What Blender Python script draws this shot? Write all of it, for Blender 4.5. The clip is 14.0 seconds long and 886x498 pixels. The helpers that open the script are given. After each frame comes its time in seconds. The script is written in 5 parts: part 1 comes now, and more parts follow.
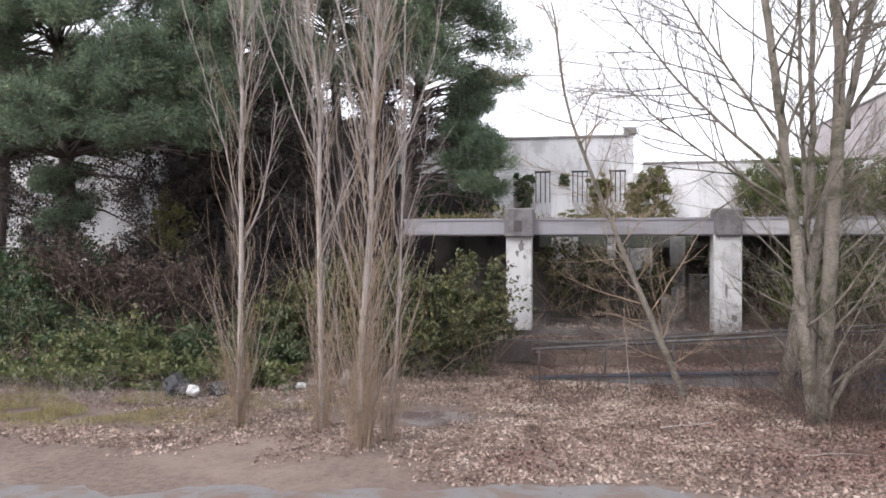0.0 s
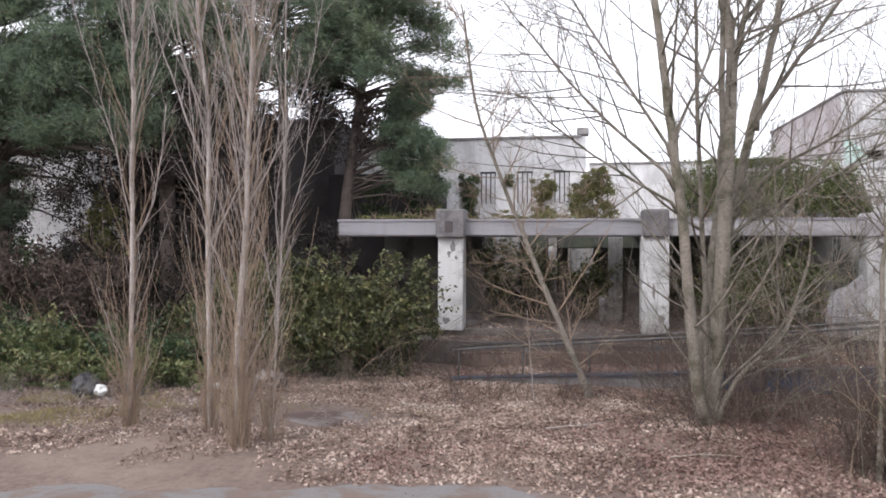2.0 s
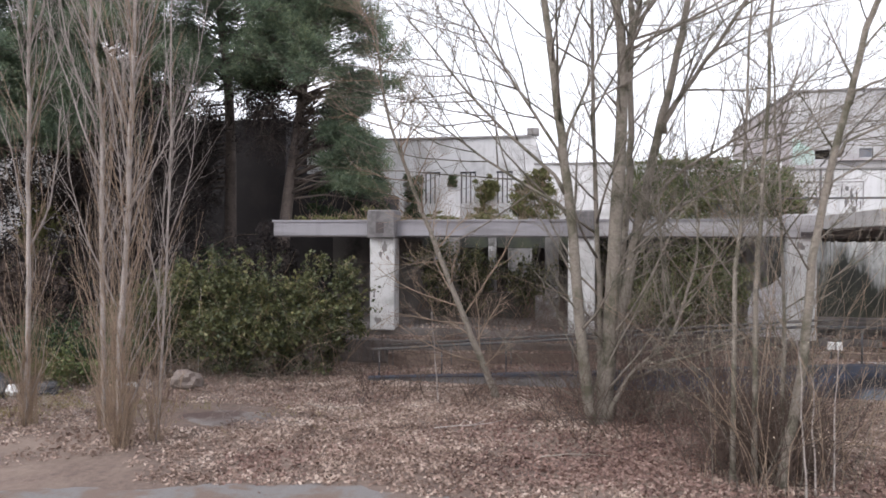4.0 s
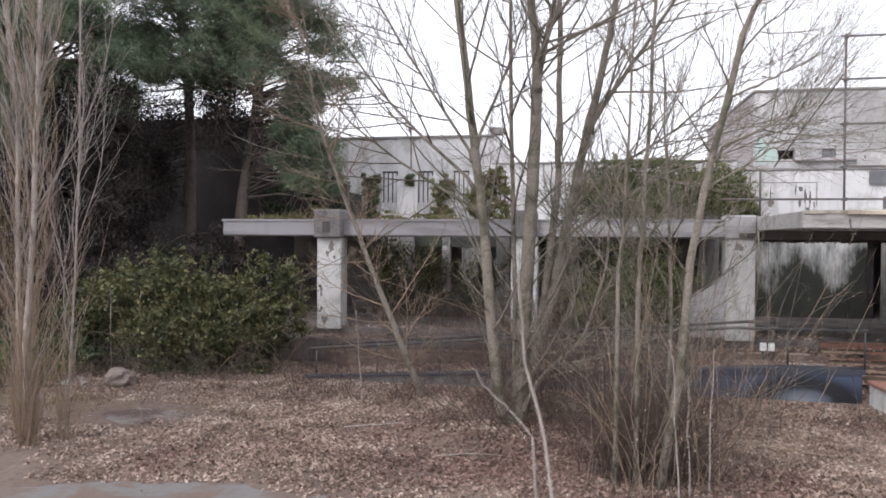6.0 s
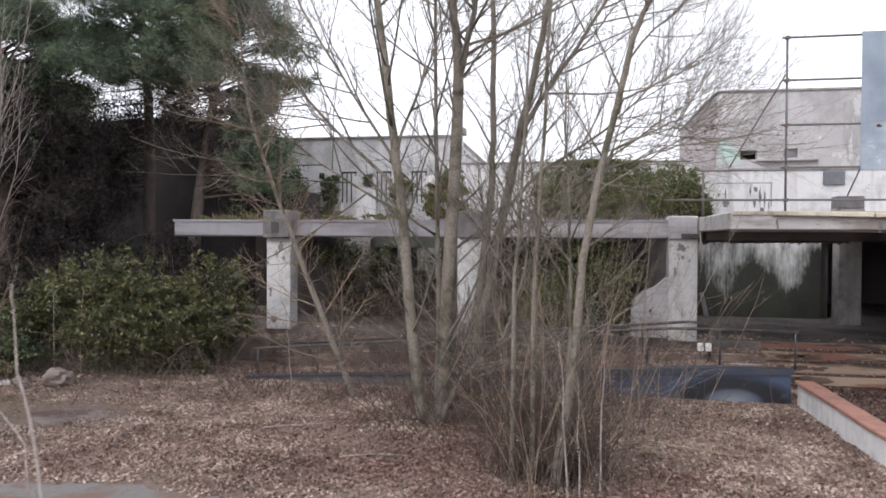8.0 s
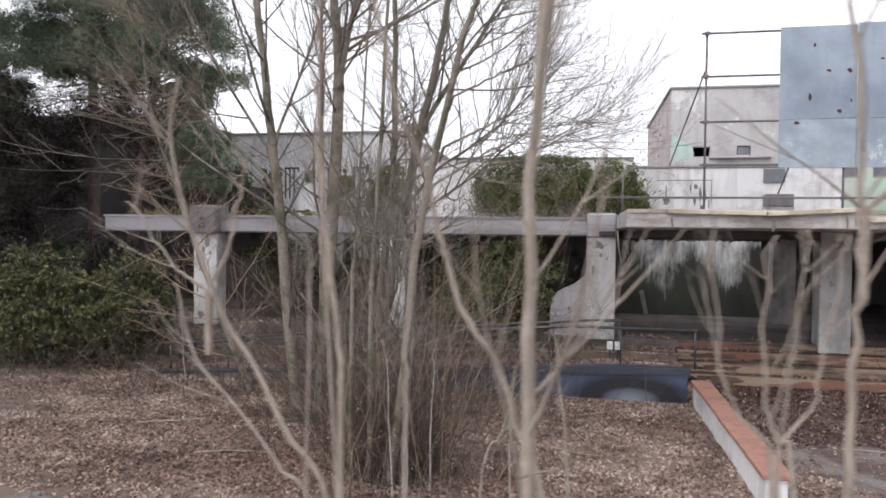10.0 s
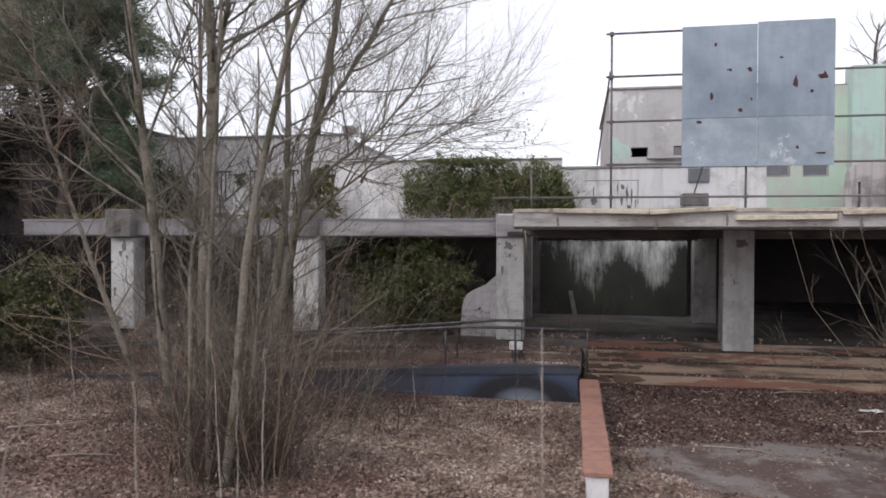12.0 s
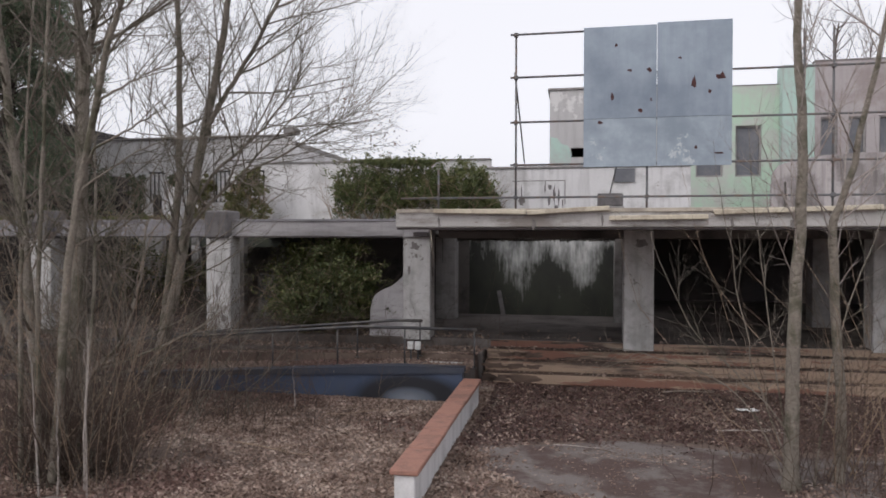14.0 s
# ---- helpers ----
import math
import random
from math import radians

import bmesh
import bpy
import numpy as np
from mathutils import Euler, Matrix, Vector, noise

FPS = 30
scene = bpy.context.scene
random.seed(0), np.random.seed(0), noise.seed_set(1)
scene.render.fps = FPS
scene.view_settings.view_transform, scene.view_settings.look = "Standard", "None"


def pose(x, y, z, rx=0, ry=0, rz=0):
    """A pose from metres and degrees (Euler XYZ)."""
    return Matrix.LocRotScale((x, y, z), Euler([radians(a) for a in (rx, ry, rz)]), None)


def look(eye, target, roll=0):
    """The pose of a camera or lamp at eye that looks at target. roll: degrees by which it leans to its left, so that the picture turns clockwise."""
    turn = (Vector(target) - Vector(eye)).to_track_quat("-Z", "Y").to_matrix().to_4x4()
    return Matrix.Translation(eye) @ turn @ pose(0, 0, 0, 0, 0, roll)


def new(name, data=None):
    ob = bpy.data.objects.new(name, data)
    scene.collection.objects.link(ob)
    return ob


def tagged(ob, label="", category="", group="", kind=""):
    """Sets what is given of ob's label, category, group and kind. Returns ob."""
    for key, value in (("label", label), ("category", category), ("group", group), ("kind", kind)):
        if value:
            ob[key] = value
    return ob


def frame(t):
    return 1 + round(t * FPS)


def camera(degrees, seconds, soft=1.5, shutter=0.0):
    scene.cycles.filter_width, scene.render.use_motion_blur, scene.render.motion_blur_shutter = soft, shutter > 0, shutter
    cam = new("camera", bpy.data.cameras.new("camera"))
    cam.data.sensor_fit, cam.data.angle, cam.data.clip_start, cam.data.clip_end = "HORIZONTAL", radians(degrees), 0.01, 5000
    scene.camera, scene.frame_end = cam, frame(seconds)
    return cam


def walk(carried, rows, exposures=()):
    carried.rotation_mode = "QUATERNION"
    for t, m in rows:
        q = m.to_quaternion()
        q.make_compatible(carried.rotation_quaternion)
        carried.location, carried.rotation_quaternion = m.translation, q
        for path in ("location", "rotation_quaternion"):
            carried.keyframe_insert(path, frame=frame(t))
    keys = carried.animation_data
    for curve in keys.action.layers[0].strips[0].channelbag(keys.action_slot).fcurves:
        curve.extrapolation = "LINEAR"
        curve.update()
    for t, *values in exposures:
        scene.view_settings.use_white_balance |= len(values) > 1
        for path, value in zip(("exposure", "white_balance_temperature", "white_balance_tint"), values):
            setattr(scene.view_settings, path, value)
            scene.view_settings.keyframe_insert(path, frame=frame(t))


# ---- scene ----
cam = camera(64.1, 14.0, 1.65, 0.3)
PATH = [
    (0, (-0.284, 0.189, 2.988), (-0.634, 2.158, 2.985), 0.1),
    (0.5, (0.099, 0.239, 2.992), (-0.254, 2.207, 2.989), 0.0),
    (1, (0.544, 0.299, 3.01), (0.191, 2.268, 3.005), 0.1),
    (1.5, (1.039, 0.368, 3.019), (0.686, 2.337, 3.013), 0.1),
    (2, (1.584, 0.454, 3.026), (1.229, 2.422, 3.021), 0.2),
    (2.5, (2.048, 0.485, 3.044), (1.7, 2.454, 3.037), 0.1),
    (3, (2.531, 0.508, 3.062), (2.184, 2.478, 3.053), 0.2),
    (5.3, (4.447, 0.7, 3.2), (4.09, 2.668, 3.179), 0.3),
    (5.5, (4.618, 0.707, 3.202), (4.258, 2.674, 3.18), 0.4),
    (6, (4.959, 0.759, 3.214), (4.599, 2.727, 3.191), 0.4),
    (6.5, (5.307, 0.806, 3.228), (4.945, 2.773, 3.204), 0.4),
    (7, (5.656, 0.847, 3.227), (5.294, 2.814, 3.204), 0.4),
    (7.5, (5.954, 0.906, 3.237), (5.594, 2.874, 3.213), 0.3),
    (8, (6.311, 0.941, 3.265), (5.955, 2.909, 3.239), 0.4),
    (10.3, (8.904, 1.481, 3.311), (8.514, 3.442, 3.272), 0.6),
    (10.5, (9.105, 1.519, 3.293), (8.721, 3.481, 3.265), 0.2),
    (11, (9.606, 1.554, 3.317), (9.228, 3.518, 3.286), 0.1),
    (11.5, (10.085, 1.666, 3.293), (9.713, 3.631, 3.264), 0.1),
    (12, (10.638, 1.799, 3.278), (10.27, 3.765, 3.249), 0.2),
    (12.5, (11.233, 1.887, 3.266), (10.858, 3.852, 3.238), 0.2),
    (13, (11.883, 1.994, 3.267), (11.502, 3.957, 3.239), 0.1),
    (13.5, (12.475, 2.119, 3.272), (12.091, 4.081, 3.244), 0.2),
    (14, (12.959, 2.165, 3.283), (12.587, 4.13, 3.255), 0.1),
]
walk(cam, [(t, look(eye, target, roll)) for t, eye, target, roll in PATH],
     [(0, 0.76, 6350, 13), (3, 0.6, 6350, 13), (5.5, 0.49, 6400, 13), (8, 0.4, 6400, 13), (10.5, 0.3, 6450, 13), (11.5, 0.07, 6450, 13), (12, -0.04, 6450, 13), (12.5, -0.2, 6500, 13), (14, -0.25, 6550, 13)])

# ---- world and light: overcast winter day ----
world = bpy.data.worlds.new("overcast_sky")
scene.world = world
world.use_nodes = True
wn, wl = world.node_tree.nodes, world.node_tree.links
wn.clear()
sky = wn.new("ShaderNodeTexSky")
sky.sky_type = "NISHITA"
sky.sun_disc = False
sky.sun_elevation = radians(40)
sky.sun_rotation = radians(215)
sky.air_density = 0.7
sky.dust_density = 6.0
sky.ozone_density = 0.6
soften = wn.new("ShaderNodeHueSaturation")
soften.inputs["Saturation"].default_value = 0.16
bg = wn.new("ShaderNodeBackground")
bg.inputs["Strength"].default_value = 0.2
wo = wn.new("ShaderNodeOutputWorld")
wl.new(sky.outputs[0], soften.inputs["Color"])
deck = wn.new("ShaderNodeMix")
deck.data_type = "RGBA"
deck.inputs[0].default_value = 0.75
deck.inputs[7].default_value = (6.33, 6.5, 6.92, 1)
wl.new(soften.outputs[0], deck.inputs[6])
wl.new(deck.outputs[2], bg.inputs["Color"])
wl.new(bg.outputs[0], wo.inputs["Surface"])
sun = new("sun", bpy.data.lights.new("sun", "SUN"))
sun.data.energy = 0.55
sun.data.angle = radians(25)
sun.data.color = (1.0, 0.985, 0.97)
sun.matrix_world = look((-14, -20, 22), (0, 0, 0))


# ---- materials ----
def nodes_of(name):
    m = bpy.data.materials.new(name)
    m.use_nodes = True
    n = m.node_tree.nodes
    return m, n, m.node_tree.links, n["Principled BSDF"]


def noise_ramp(n, l, vec, scale, lo, hi, detail=6.0, rough=0.6, stretch=None):
    if stretch:
        mp = n.new("ShaderNodeMapping")
        mp.inputs["Scale"].default_value = stretch
        l.new(vec, mp.inputs["Vector"])
        vec = mp.outputs[0]
    t = n.new("ShaderNodeTexNoise")
    t.inputs["Scale"].default_value = scale
    t.inputs["Detail"].default_value = detail
    t.inputs["Roughness"].default_value = rough
    l.new(vec, t.inputs["Vector"])
    r = n.new("ShaderNodeMapRange")
    r.inputs["From Min"].default_value = lo
    r.inputs["From Max"].default_value = hi
    l.new(t.outputs["Fac"], r.inputs["Value"])
    return r.outputs[0]


def blend(n, l, fac, a, b):
    x = n.new("ShaderNodeMix")
    x.data_type = "RGBA"
    for sock, v in ((x.inputs[0], fac), (x.inputs[6], a), (x.inputs[7], b)):
        if isinstance(v, (tuple, list)):
            sock.default_value = (*v, 1.0) if len(v) == 3 else v
        elif isinstance(v, (int, float)):
            sock.default_value = v
        else:
            l.new(v, sock)
    return x.outputs[2]


def bumped(n, l, bsdf, height, strength, dist=0.02):
    b = n.new("ShaderNodeBump")
    b.inputs["Strength"].default_value = strength
    b.inputs["Distance"].default_value = dist
    l.new(height, b.inputs["Height"])
    l.new(b.outputs[0], bsdf.inputs["Normal"])


def surface(name, a, b, stain, rough=0.85, fine=40.0, coarse=1.3, streak=0.0, amount=0.6, bump=0.3, metal=0.0, flake=None, lo=0.48, hi=0.62, stretch=None):
    """Two-tone surface with blotches, optional run-down streaks and flaked patches."""
    m, n, l, p = nodes_of(name)
    pos = n.new("ShaderNodeNewGeometry").outputs["Position"]
    f = noise_ramp(n, l, pos, fine, 0.3, 0.7)
    col = blend(n, l, f, a, b)
    c = noise_ramp(n, l, pos, coarse, lo, hi, 8.0, 0.65, stretch)
    mul = n.new("ShaderNodeMath")
    mul.operation = "MULTIPLY"
    mul.inputs[1].default_value = amount
    l.new(c, mul.inputs[0])
    col = blend(n, l, mul.outputs[0], col, stain)
    if flake:
        g = noise_ramp(n, l, pos, flake[1], flake[2], flake[2] + 0.02, 10.0, 0.7, stretch)
        col = blend(n, l, g, col, flake[0])
    if streak:
        s = noise_ramp(n, l, pos, 5.0, 0.5, 0.75, 5.0, 0.6, (1.0, 1.0, 0.07))
        mu = n.new("ShaderNodeMath")
        mu.operation = "MULTIPLY"
        mu.inputs[1].default_value = streak
        l.new(s, mu.inputs[0])
        col = blend(n, l, mu.outputs[0], col, stain)
    l.new(col, p.inputs["Base Color"])
    p.inputs["Roughness"].default_value = rough
    p.inputs["Metallic"].default_value = metal
    bumped(n, l, p, f, bump)
    return m


def leafy(name, cols, rough=0.55, trans=0.15, spread=1.0, clump=0.45):
    """Leaf colour that varies from leaf to leaf and from clump to clump."""
    m, n, l, p = nodes_of(name)
    geo = n.new("ShaderNodeNewGeometry")
    ramp = n.new("ShaderNodeValToRGB")
    while len(ramp.color_ramp.elements) < len(cols):
        ramp.color_ramp.elements.new(0.5)
    for i, c in enumerate(cols):
        e = ramp.color_ramp.elements[i]
        e.position = i / (len(cols) - 1)
        e.color = (*c, 1)
    k = noise_ramp(n, l, geo.outputs["Position"], 0.9 * spread, 0.3, 0.7, 5.0)
    mx = n.new("ShaderNodeMix")
    mx.inputs[0].default_value = clump
    l.new(geo.outputs["Random Per Island"], mx.inputs[2])
    l.new(k, mx.inputs[3])
    l.new(mx.outputs[0], ramp.inputs[0])
    l.new(ramp.outputs[0], p.inputs["Base Color"])
    p.inputs["Roughness"].default_value = rough
    if trans:
        p.inputs["Subsurface Weight"].default_value = 0.0
        tr = n.new("ShaderNodeBsdfTranslucent")
        l.new(ramp.outputs[0], tr.inputs["Color"])
        ms = n.new("ShaderNodeMixShader")
        ms.inputs[0].default_value = trans
        l.new(p.outputs[0], ms.inputs[1])
        l.new(tr.outputs[0], ms.inputs[2])
        l.new(ms.outputs[0], n["Material Output"].inputs["Surface"])
    return m


WHITE = surface("white_render", (0.74, 0.73, 0.73), (0.64, 0.63, 0.63), (0.24, 0.23, 0.22), streak=0.42, coarse=1.1, amount=0.42, flake=((0.36, 0.33, 0.3), 1.7, 0.66))
PALEGREY = surface("pale_grey_render", (0.5, 0.49, 0.49), (0.42, 0.41, 0.41), (0.27, 0.25, 0.25), streak=0.4, coarse=0.6, amount=0.6, flake=((0.62, 0.61, 0.6), 0.5, 0.56))
PALEBEAM = surface("pale_grey_concrete", (0.47, 0.45, 0.455), (0.38, 0.365, 0.37), (0.2, 0.185, 0.185), streak=0.35, coarse=1.2, stretch=(0.3, 1, 2))
GREY = surface("raw_concrete", (0.36, 0.34, 0.33), (0.28, 0.265, 0.26), (0.13, 0.12, 0.115), streak=0.4, coarse=1.6)
COLUMN = surface("painted_concrete", (0.62, 0.61, 0.6), (0.5, 0.49, 0.48), (0.22, 0.21, 0.19), streak=0.4, coarse=1.5, amount=0.5, flake=((0.2, 0.18, 0.165), 2.2, 0.615))
CAPM = surface("damp_dark_concrete", (0.21, 0.195, 0.195), (0.15, 0.14, 0.14), (0.07, 0.065, 0.065), streak=0.5, coarse=2.0)
BEAMM = surface("lilac_grey_concrete", (0.31, 0.295, 0.315), (0.25, 0.24, 0.255), (0.16, 0.15, 0.155), streak=0.3, coarse=1.2, stretch=(0.3, 1, 2))
GREEN = surface("mint_render", (0.41, 0.57, 0.445), (0.48, 0.6, 0.485), (0.5, 0.42, 0.44), coarse=0.8, streak=0.45)
PINK = surface("faded_rose_render", (0.44, 0.4, 0.4), (0.36, 0.33, 0.33), (0.25, 0.2, 0.19), coarse=0.9, streak=0.5)
STREAKED = surface("streaked_rose_white_render", (0.5, 0.46, 0.455), (0.4, 0.365, 0.36), (0.1, 0.085, 0.08), coarse=0.8, streak=0.85, amount=0.6)
PIERM = surface("dim_flaking_render", (0.3, 0.29, 0.285), (0.2, 0.19, 0.185), (0.06, 0.058, 0.05), streak=0.7, coarse=1.8, amount=0.85, flake=((0.42, 0.41, 0.4), 1.6, 0.58))
DARKWALL = surface("dark_blotched_wall", (0.16, 0.14, 0.13), (0.1, 0.09, 0.085), (0.03, 0.028, 0.026), coarse=0.8, amount=0.8)
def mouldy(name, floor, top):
    """White plaster with green-black mould in vertical runs, and a steady darkening towards the floor."""
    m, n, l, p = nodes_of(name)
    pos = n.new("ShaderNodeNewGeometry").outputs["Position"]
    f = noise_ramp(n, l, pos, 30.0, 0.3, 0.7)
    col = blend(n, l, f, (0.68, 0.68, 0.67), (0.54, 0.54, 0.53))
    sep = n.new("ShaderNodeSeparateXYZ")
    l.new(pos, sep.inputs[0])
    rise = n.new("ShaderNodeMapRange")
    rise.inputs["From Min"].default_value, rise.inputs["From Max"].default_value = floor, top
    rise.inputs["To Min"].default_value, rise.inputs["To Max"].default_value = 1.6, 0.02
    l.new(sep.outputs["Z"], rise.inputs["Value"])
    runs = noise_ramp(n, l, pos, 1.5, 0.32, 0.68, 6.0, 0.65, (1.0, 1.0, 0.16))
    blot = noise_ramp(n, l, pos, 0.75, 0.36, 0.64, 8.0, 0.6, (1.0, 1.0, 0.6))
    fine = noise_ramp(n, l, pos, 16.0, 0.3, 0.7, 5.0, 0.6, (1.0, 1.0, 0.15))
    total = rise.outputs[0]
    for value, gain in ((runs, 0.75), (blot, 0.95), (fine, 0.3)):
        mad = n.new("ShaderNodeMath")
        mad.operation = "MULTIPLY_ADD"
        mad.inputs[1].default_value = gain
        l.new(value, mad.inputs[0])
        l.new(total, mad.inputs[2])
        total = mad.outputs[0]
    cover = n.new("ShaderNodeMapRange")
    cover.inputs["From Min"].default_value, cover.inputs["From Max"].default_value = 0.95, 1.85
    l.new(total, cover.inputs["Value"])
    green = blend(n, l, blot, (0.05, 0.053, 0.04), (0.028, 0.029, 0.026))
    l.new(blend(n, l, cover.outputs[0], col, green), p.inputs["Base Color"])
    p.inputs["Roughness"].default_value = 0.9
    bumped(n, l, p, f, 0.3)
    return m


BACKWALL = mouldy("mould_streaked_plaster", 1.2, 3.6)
# near-black that carries shade in its colour: inner room, underside strips, cap marks
NEARBLACK = surface("near_black_shade", (0.075, 0.064, 0.065), (0.05, 0.044, 0.045), (0.1, 0.08, 0.075), coarse=0.8, amount=0.6)
BLOCKM = surface("shaded_black_block", (0.042, 0.036, 0.037), (0.03, 0.026, 0.027), (0.058, 0.048, 0.046), coarse=0.8, amount=0.6)
TREAD = surface("dirty_step_tread", (0.105, 0.07, 0.055), (0.07, 0.047, 0.038), (0.19, 0.13, 0.095), coarse=1.6, amount=0.6, bump=0.5, stretch=(0.4, 1, 1))
BLUE = surface("navy_ramp_paint", (0.036, 0.044, 0.066), (0.028, 0.034, 0.05), (0.08, 0.075, 0.075), rough=0.5, coarse=0.9, amount=0.4, bump=0.1)


def sprayed_paint(name, base, cx, rx, rz):
    """Navy paint with a soft pale spot and a black arc sprayed on it near cx."""
    m, n, l, p = nodes_of(name)
    pos = n.new("ShaderNodeNewGeometry").outputs["Position"]
    mp = n.new("ShaderNodeMapping")
    mp.inputs["Location"].default_value = (-cx / rx, 0, 0)
    mp.inputs["Scale"].default_value = (1 / rx, 0, 1 / rz)
    l.new(pos, mp.inputs["Vector"])
    ln = n.new("ShaderNodeVectorMath")
    ln.operation = "LENGTH"
    l.new(mp.outputs[0], ln.inputs[0])
    ramp = n.new("ShaderNodeValToRGB")
    e = ramp.color_ramp.elements
    e[0].position, e[0].color = 0.1, (0.19, 0.21, 0.245, 1)
    e[1].position, e[1].color = 1.0, (*base, 1)
    for at, c in ((0.36, (0.085, 0.1, 0.13)), (0.47, (0.014, 0.015, 0.02)), (0.74, (0.013, 0.014, 0.02))):
        x = e.new(at)
        x.color = (*c, 1)
    l.new(ln.outputs["Value"], ramp.inputs[0])
    f = noise_ramp(n, l, pos, 30.0, 0.3, 0.7)
    g = noise_ramp(n, l, pos, 1.1, 0.45, 0.65, 8.0)
    col = blend(n, l, g, ramp.outputs[0], tuple(0.75 * v + 0.02 for v in base))
    g2 = noise_ramp(n, l, pos, 4.0, 0.62, 0.7, 8.0)
    k = n.new("ShaderNodeMath")
    k.operation = "MULTIPLY"
    k.inputs[1].default_value = 0.4
    l.new(g2, k.inputs[0])
    # paint order: motif over the plain coat
    near = n.new("ShaderNodeMapRange")
    near.inputs["From Min"].default_value, near.inputs["From Max"].default_value = 0.95, 1.1
    l.new(ln.outputs["Value"], near.inputs["Value"])
    col = blend(n, l, near.outputs[0], ramp.outputs[0], col)
    col = blend(n, l, k.outputs[0], col, (0.13, 0.14, 0.16))
    l.new(col, p.inputs["Base Color"])
    p.inputs["Roughness"].default_value = 0.5
    bumped(n, l, p, f, 0.1)
    return m


RAMPPAINT = sprayed_paint("sprayed_navy_paint", (0.05, 0.071, 0.122), 9.6, 1.3, 0.6)
TERRA = surface("terracotta", (0.37, 0.19, 0.14), (0.29, 0.145, 0.11), (0.16, 0.095, 0.08), coarse=3.0, bump=0.35)
STEPS = surface("brick_step", (0.39, 0.285, 0.21), (0.28, 0.2, 0.148), (0.06, 0.042, 0.036), coarse=0.9, amount=0.95, lo=0.5, hi=0.6, bump=0.5, flake=((0.22, 0.11, 0.08), 1.0, 0.53), stretch=(0.35, 1.0, 3.0))
PATCHM = surface("old_asphalt", (0.205, 0.178, 0.165), (0.15, 0.13, 0.122), (0.075, 0.044, 0.037), fine=50, coarse=0.7, amount=0.9, lo=0.45, hi=0.54, bump=0.4)
FLOORM = surface("porch_paving", (0.2, 0.175, 0.165), (0.14, 0.122, 0.115), (0.06, 0.05, 0.043), coarse=0.8, amount=0.85, lo=0.44)
ASPHALT = surface("worn_asphalt", (0.225, 0.21, 0.205), (0.15, 0.14, 0.135), (0.165, 0.118, 0.095), fine=60, coarse=1.6, rough=0.92, amount=0.95, lo=0.46, hi=0.56, bump=0.6)
SHEET = surface("galvanised_sheet", (0.33, 0.38, 0.435), (0.27, 0.32, 0.37), (0.165, 0.2, 0.25), rough=0.42, metal=0.35, fine=1.6, coarse=0.5, amount=0.85, streak=0.4, bump=0.03, lo=0.4, hi=0.66)
SHEET_LOW = surface("galvanised_sheet_pale", (0.36, 0.41, 0.46), (0.28, 0.33, 0.38), (0.2, 0.24, 0.28), rough=0.45, metal=0.35, fine=1.6, coarse=0.8, amount=0.7, streak=0.25, bump=0.03, lo=0.42, hi=0.64, flake=((0.47, 0.5, 0.52), 0.9, 0.6))
MINT = surface("blue_mint_render", (0.39, 0.55, 0.49), (0.45, 0.58, 0.52), (0.4, 0.36, 0.37), coarse=0.7, streak=0.6)
STEEL = surface("dull_steel_tube", (0.16, 0.16, 0.165), (0.11, 0.11, 0.115), (0.2, 0.12, 0.08), rough=0.55, metal=0.5, fine=20, coarse=4.0)
RAILM = surface("weathered_rail_paint", (0.075, 0.074, 0.078), (0.05, 0.05, 0.053), (0.17, 0.15, 0.135), rough=0.38, metal=0.3, fine=14, coarse=3.0)
TIMBER = surface("weathered_board", (0.5, 0.45, 0.38), (0.38, 0.33, 0.28), (0.2, 0.17, 0.14), fine=14, coarse=2.0, streak=0.2)
IRON = surface("black_iron", (0.035, 0.036, 0.038), (0.022, 0.023, 0.025), (0.09, 0.06, 0.045), rough=0.6, metal=0.3, fine=14, coarse=3.0)
PALEBOARD = surface("pale_weathered_board", (0.63, 0.57, 0.46), (0.5, 0.44, 0.34), (0.26, 0.2, 0.15), fine=14, coarse=2.0, streak=0.3)
FASCIA = surface("dirty_white_fascia", (0.53, 0.51, 0.495), (0.42, 0.4, 0.385), (0.2, 0.17, 0.15), streak=0.35, coarse=1.4, amount=0.8, lo=0.5, hi=0.62, stretch=(0.5, 1, 1.6), flake=((0.3, 0.25, 0.22), 2.4, 0.63))
# portico sill and lintel colour, blackened to give the dim interior
DIMWALL = surface("dim_portico_black", (0.05, 0.052, 0.045), (0.032, 0.034, 0.03), (0.075, 0.085, 0.05), coarse=1.5)
PEEL = surface("bare_cement", (0.24, 0.22, 0.21), (0.17, 0.155, 0.15), (0.1, 0.09, 0.085), coarse=5)
RUST = surface("rust_hole", (0.09, 0.03, 0.028), (0.05, 0.02, 0.02), (0.015, 0.012, 0.012), fine=20, coarse=8)
PLASTIC_W = surface("white_plastic", (0.75, 0.75, 0.74), (0.68, 0.68, 0.67), (0.45, 0.44, 0.42), rough=0.4, coarse=6)
PLASTIC_B = surface("black_plastic", (0.02, 0.02, 0.024), (0.03, 0.03, 0.034), (0.07, 0.065, 0.06), rough=0.35, coarse=6, bump=0.5)
SHUTTER = surface("grey_shutter", (0.17, 0.175, 0.195), (0.13, 0.135, 0.15), (0.22, 0.22, 0.23), coarse=2.0, streak=0.3)
ROCK = surface("rubble_stone", (0.22, 0.175, 0.155), (0.15, 0.12, 0.105), (0.1, 0.085, 0.07), coarse=4)
BARK_PALE = surface("grey_poplar_bark", (0.44, 0.39, 0.36), (0.31, 0.265, 0.24), (0.18, 0.145, 0.125), fine=30, coarse=5, bump=0.5)
